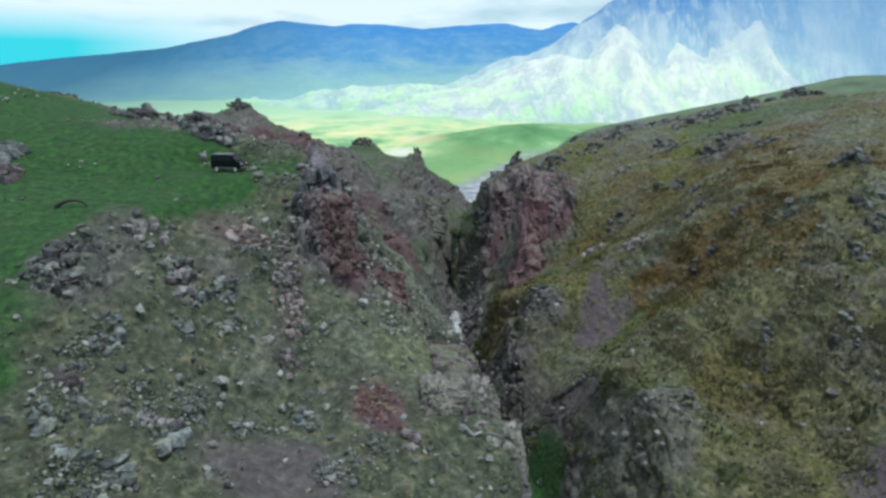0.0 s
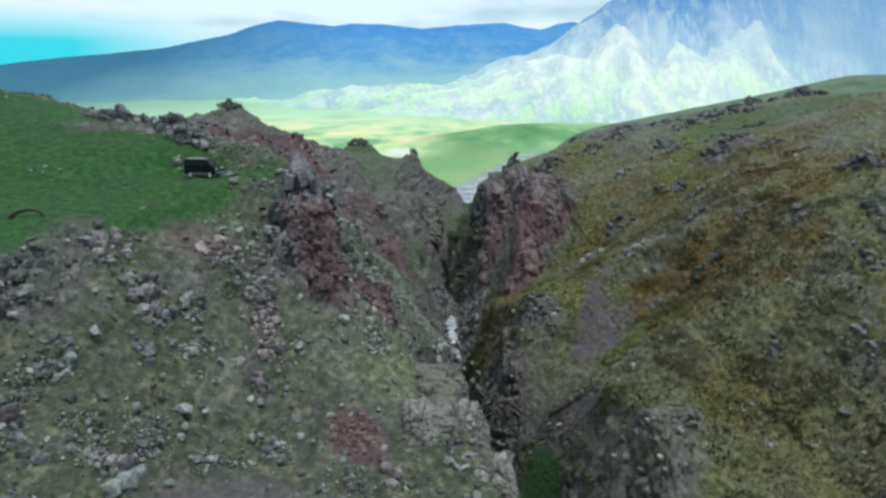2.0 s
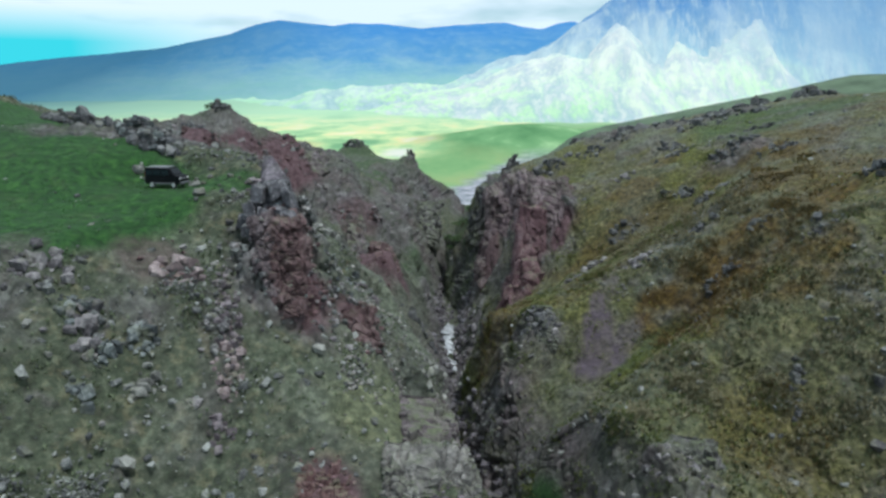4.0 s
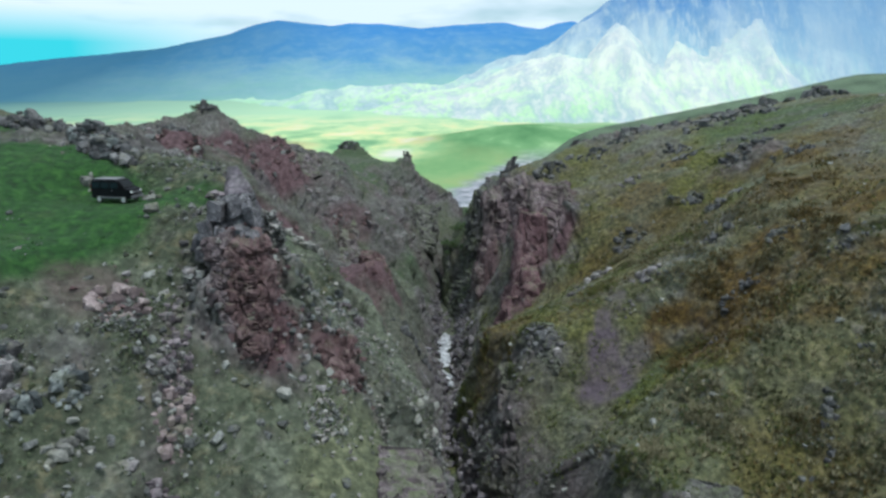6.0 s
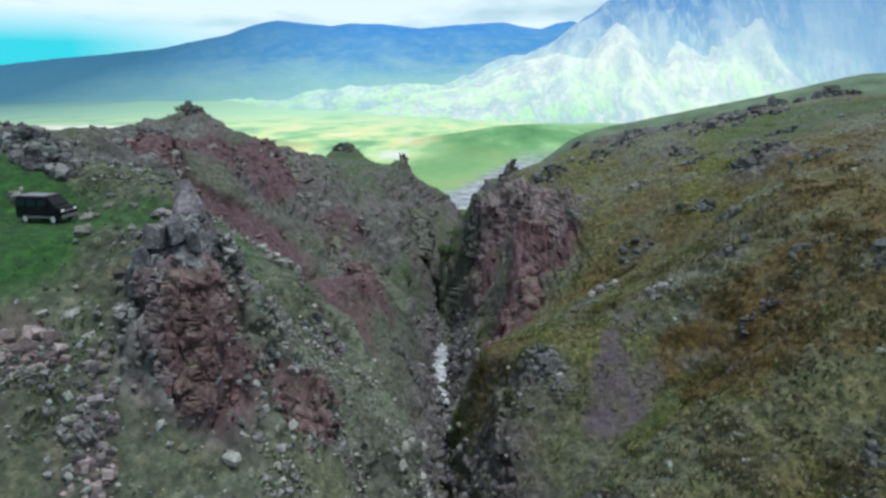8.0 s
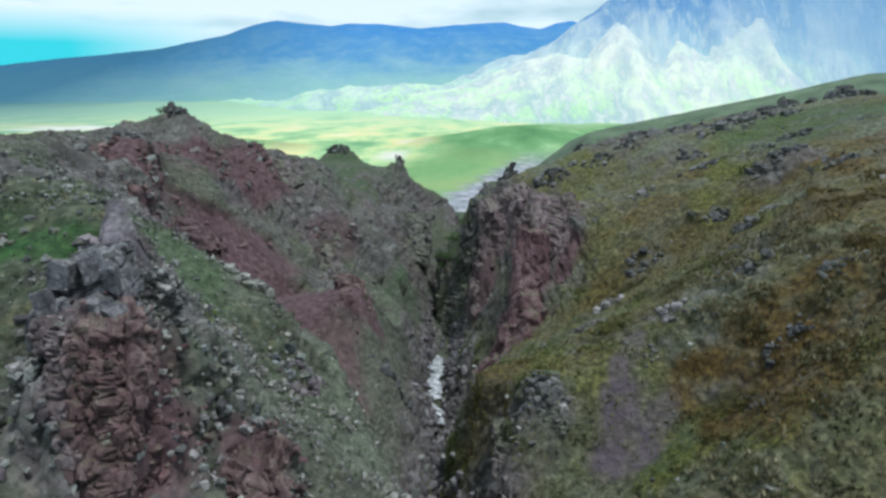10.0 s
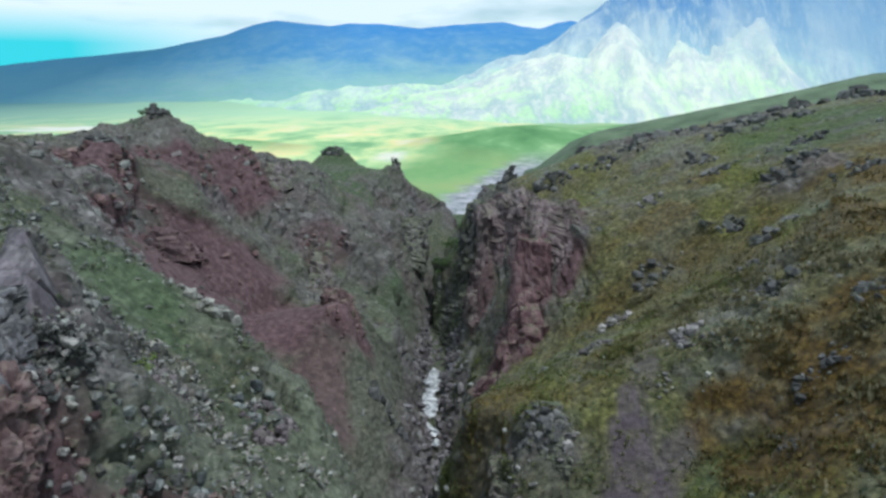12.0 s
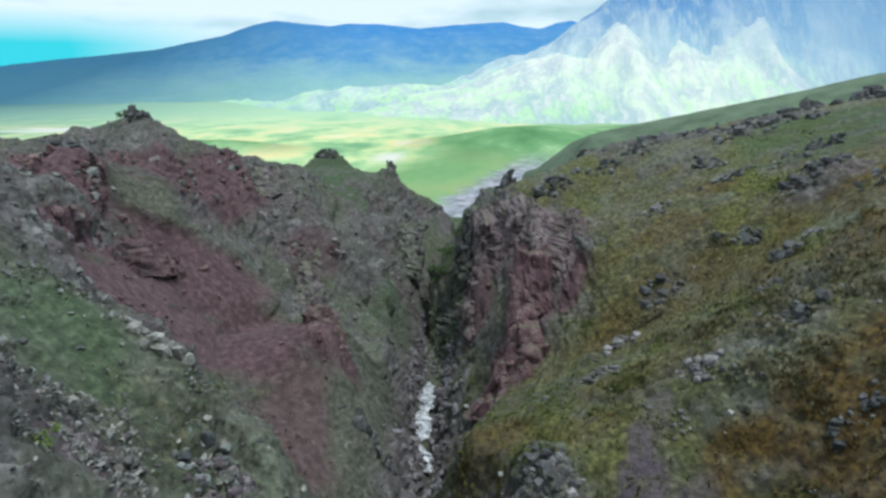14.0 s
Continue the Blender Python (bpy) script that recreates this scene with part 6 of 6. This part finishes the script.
# ---- the stream ----
def stream():
    m, N, L, bsdf = node_material("foaming_water")
    geo = N.new("ShaderNodeNewGeometry").outputs["Position"]
    foam = tex(N, L, 0.75, 7, 0.7, geo)
    L.new(ramp(N, L, foam, [(0.42, (0.06, 0.065, 0.07)), (0.52, (0.4, 0.42, 0.44)), (0.66, (0.85, 0.86, 0.87))]), bsdf.inputs["Base Color"])
    bsdf.inputs["Roughness"].default_value = 0.35
    ys = np.arange(157, 211, 0.6)
    left, right = guide(LINES[6], ys), guide(LINES[7], ys)
    mid = (left[0] + right[0]) / 2 + 0.9 * np.sin(ys / 7.0) + 0.5 * np.sin(ys / 2.3)
    zs = (left[1] + right[1]) / 2
    width = 1.8 + 0.5 * np.sin(ys / 3.1) + 0.45 * np.sin(ys / 1.3) + 0.35 * np.sin(ys / 0.7)
    t = np.linspace(-1, 1, 9)
    X = mid[:, None] + t[None] * width[:, None]
    Y = np.repeat(ys[:, None], 9, 1)
    Z = np.repeat(zs[:, None], 9, 1) + 0.95
    Z += 0.22 * fbm(np.stack([X, Y, Z], -1).reshape(-1, 3), 1.2, 3).reshape(Z.shape) - 0.4 * np.abs(t)[None] ** 3
    return tagged(sheet("water", np.stack([X, Y, Z], -1), [m]), "white foaming mountain stream tumbling through the gorge", "stream", kind="structure")


stream()


# ---- shrubs ----
LEAF_DARK = plant_material("shrub_leaf", (0.015, 0.04, 0.012), (0.06, 0.12, 0.03))
LEAF_FRESH = plant_material("fresh_leaf", (0.06, 0.11, 0.015), (0.2, 0.3, 0.05))
BARK = plain("bark", (0.09, 0.065, 0.045), 0.9)


twig = bmesh.new()
bmesh.ops.create_cone(twig, segments=5, radius1=0.05, radius2=0.015, depth=0.75, cap_ends=True)
STEM = as_mesh("stem", twig, BARK)


def shrub(x, y, size, leaf, label, seed, z=None):
    r = random.Random(seed)
    base = new("shrub")
    base.matrix_basis = pose(x, y, ground_z(x, y) if z is None else z)
    for k in range(5):
        a, lean = r.uniform(0, 6.283), r.uniform(10, 40)
        m = pose(0, 0, 0, 0, lean, math.degrees(a)) @ Matrix.Translation((0, 0, size * 0.32))
        part("stem", STEM, base, m @ Matrix.Diagonal((size, size, size, 1)))
    bm = bmesh.new()
    lumps = [(Vector((r.gauss(0, 0.35), r.gauss(0, 0.35), r.uniform(0.3, 0.85))) * size, r.uniform(0.22, 0.4) * size) for _ in range(8)]
    for k in range(420):
        c, rad = r.choice(lumps)
        d = Vector((r.gauss(0, 1), r.gauss(0, 1), r.gauss(0, 1))).normalized()
        p = c + d * rad * r.uniform(0.6, 1.05)
        u = Vector((r.gauss(0, 1), r.gauss(0, 1), r.gauss(0, 1))).normalized()
        w = d.cross(u).normalized() * 0.05 * size
        u = u * 0.11 * size
        bm.faces.new([bm.verts.new(p - w), bm.verts.new(p + u * 0.5), bm.verts.new(p + w), bm.verts.new(p - u * 0.5)])
    part("foliage", as_mesh("foliage", bm, leaf), base)
    return tagged(base, label, "shrub", group="shrubs")


for k, (sx, sy, ss) in enumerate([(11, 262, 3.2), (14, 266, 3.6), (9, 268, 2.8), (17, 268, 3.0), (8, 258, 2.4), (13, 258, 2.6), (5, 272, 2.6), (4.5, 276, 3.0), (7, 279, 3.2), (9, 275, 2.8), (11, 280, 3.0), (12, 250, 2.2), (15, 248, 2.0)]):
    shrub(sx, sy, ss, LEAF_DARK, "dark green bush clinging to the gorge wall", 300 + k)
for k, (sx, sy, sz, ss) in enumerate([(4.5, 259.5, -4.2, 2.6), (7, 257, -4, 3.0), (9.5, 254.5, -3.6, 2.8), (12, 251.5, -3, 2.4), (6, 255.5, -6.5, 2.0)]):
    shrub(sx, sy, ss, LEAF_DARK, "dark green bush on the wall of the gorge", 350 + k, sz)
for k, (sx, sy, ss) in enumerate([(-72, 212, 1.8), (-41, 328, 3.0), (-46, 329, 2.6)]):
    shrub(sx, sy, ss, LEAF_DARK, "low dark bush on the rocky ridge top", 320 + k)
shrub(-13.4, 84.0, 1.1, LEAF_FRESH, "small fresh green bush among rocks on the spur", 340)


# ---- the parked van and the log on the meadow ----
def box(bm, cx, cy, cz, sx, sy, sz, bevel=0.0):
    r = bmesh.ops.create_cube(bm, size=1.0, matrix=Matrix.Translation((cx, cy, cz)) @ Matrix.Diagonal((sx, sy, sz, 1)))
    if bevel:
        edges = {e for v in r["verts"] for e in v.link_edges}
        bmesh.ops.bevel(bm, geom=list(edges), offset=bevel, segments=2, affect="EDGES")


def boxed(name, mat, parent, dims, bevel=0.0, label=""):
    bm = bmesh.new()
    box(bm, *dims, bevel)
    return part(name, as_mesh(name, bm, mat), parent, label=label)


def van(x, y, turn):
    paint = plain("black_paint", (0.004, 0.004, 0.005), 0.5, 0.0, 0.3, 2.0, 0.12)
    roofing = plain("grey_roof_paint", (0.15, 0.15, 0.16), 0.5, 0.0, 0.25, 2.0)
    glass = plain("tinted_glass", (0.004, 0.005, 0.006), 0.25, shine=0.2)
    tyre_m, rim_m, chrome = plain("tyre_rubber", (0.02, 0.02, 0.02), 0.85), plain("pale_alloy", (0.42, 0.42, 0.41), 0.5, 0.2), plain("grey_plastic", (0.12, 0.12, 0.13), 0.6)
    lamp_m, red_m = plain("lamp_lens", (0.7, 0.7, 0.68), 0.15), plain("tail_lens", (0.3, 0.02, 0.02), 0.2)
    base = new("van")
    base.matrix_basis = pose(x, y, ground_z(x, y) + 0.02, 0, 0, turn) @ Matrix.Diagonal((0.84, 0.98, 1.08, 1))
    bm = bmesh.new()
    outline = [(-2.35, 0.38), (2.2, 0.38), (2.42, 0.55), (2.44, 0.95), (2.3, 1.15), (1.62, 1.3), (1.0, 1.93), (0.7, 2.02), (-2.1, 2.02), (-2.34, 1.9), (-2.42, 1.1), (-2.42, 0.5)]
    lo = [bm.verts.new((px, -0.92, pz)) for px, pz in outline]
    hi = [bm.verts.new((px, 0.92, pz)) for px, pz in outline]
    bm.faces.new(lo)
    bm.faces.new(hi[::-1])
    for k in range(len(lo)):
        bm.faces.new([lo[k], hi[k], hi[(k + 1) % len(lo)], lo[(k + 1) % len(lo)]])
    bmesh.ops.recalc_face_normals(bm, faces=bm.faces[:])
    for v in bm.verts:
        if v.co.z > 1.2:
            v.co.y *= 1 - 0.12 * (v.co.z - 1.2)
    bmesh.ops.bevel(bm, geom=bm.edges[:], offset=0.07, segments=2, affect="EDGES")
    part("body", as_mesh("body", bm, paint), base, label="glossy black van body")
    boxed("roof_panel", roofing, base, (-0.75, 0, 2.03, 2.9, 1.5, 0.05), 0.02, "grey roof")
    for sy in (-1, 1):
        for wx, wl in ((-1.72, 0.95), (-0.62, 1.0), (0.5, 0.95)):
            win = boxed("window", glass, base, (0, 0, 0, wl, 0.03, 0.5), 0.012)
            win.matrix_basis = pose(wx, sy * 0.905, 1.55, sy * 7, 0, 0)
        boxed("sill_trim", chrome, base, (0, sy * 0.93, 0.5, 2.5, 0.04, 0.14), 0.015)
        boxed("door_handle", chrome, base, (0.15, sy * 0.935, 1.12, 0.18, 0.03, 0.04), 0.01)
        boxed("mirror", paint, base, (1.15, sy * 1.05, 1.4, 0.12, 0.22, 0.2), 0.03)
        boxed("headlight", lamp_m, base, (2.36, sy * 0.68, 0.98, 0.12, 0.34, 0.2), 0.03)
        boxed("tail_light", red_m, base, (-2.41, sy * 0.8, 1.2, 0.05, 0.12, 0.5), 0.015)
    shield = boxed("windscreen", glass, base, (0, 0, 0, 0.03, 1.5, 0.72), 0.012)
    shield.matrix_basis = pose(1.34, 0, 1.62, 0, -44, 0)
    rear = boxed("rear_window", glass, base, (0, 0, 0, 0.03, 1.4, 0.5), 0.012)
    rear.matrix_basis = pose(-2.4, 0, 1.58, 0, 6, 0)
    boxed("front_bumper", chrome, base, (2.42, 0, 0.55, 0.14, 1.8, 0.26), 0.04)
    boxed("rear_bumper", chrome, base, (-2.44, 0, 0.55, 0.14, 1.8, 0.26), 0.04)
    boxed("grille", chrome, base, (2.44, 0, 0.95, 0.05, 0.9, 0.16), 0.015)
    for wx in (-1.45, 1.5):
        for sy in (-1, 1):
            bm = bmesh.new()
            m = pose(0, 0, 0, 90, 0, 0)
            bmesh.ops.create_cone(bm, segments=28, radius1=0.34, radius2=0.34, depth=0.24, matrix=m, cap_ends=True)
            bmesh.ops.bevel(bm, geom=[e for e in bm.edges if len(e.link_faces) == 2 and e.calc_face_angle(0) > 1], offset=0.04, segments=2, affect="EDGES")
            wheel = part("wheel", as_mesh("wheel", bm, tyre_m), base, pose(wx, sy * 0.84, 0.34))
            bm = bmesh.new()
            bmesh.ops.create_cone(bm, segments=24, radius1=0.235, radius2=0.235, depth=0.03, matrix=m @ Matrix.Translation((0, 0, 0)), cap_ends=True)
            for k in range(5):
                a = k * 72
                box(bm, 0.12 * math.cos(radians(a)), sy * 0.02, 0.12 * math.sin(radians(a)), 0.05, 0.02, 0.05)
            part("rim", as_mesh("rim", bm, rim_m), wheel, pose(0, sy * 0.125, 0), "pale alloy wheel rim")
    return tagged(base, "black passenger van parked on the green meadow", "van")


van(-27.2, 77.6, -9)


def bent_log(x, y):
    base_z = ground_z(x, y)
    cu = bpy.data.curves.new("fallen_log", "CURVE")
    cu.dimensions, cu.bevel_depth, cu.bevel_resolution, cu.use_fill_caps = "3D", 0.17, 3, True
    sp = cu.splines.new("BEZIER")
    sp.bezier_points.add(3)
    for bp, (lx, lz, rad) in zip(sp.bezier_points, [(-1.6, -0.1, 1.3), (-0.7, 0.42, 1.1), (0.7, 0.5, 0.8), (1.5, 0.0, 0.5)]):
        bp.co, bp.radius = (lx, 0.15 * lx, lz), rad
        bp.handle_left_type = bp.handle_right_type = "AUTO"
    cu.materials.append(plain("charred_wood", (0.025, 0.02, 0.018), 0.9, 0.0, 0.4))
    tmp = bpy.data.objects.new("tmp", cu)
    scene.collection.objects.link(tmp)
    me = bpy.data.meshes.new_from_object(tmp.evaluated_get(bpy.context.evaluated_depsgraph_get()))
    bpy.data.objects.remove(tmp)
    ob = new("fallen_log", me)
    ob.matrix_basis = pose(x, y, base_z + 0.1)
    return tagged(ob, "bent dark log lying in the meadow grass", "log")


bent_log(-38.5, 62.2)
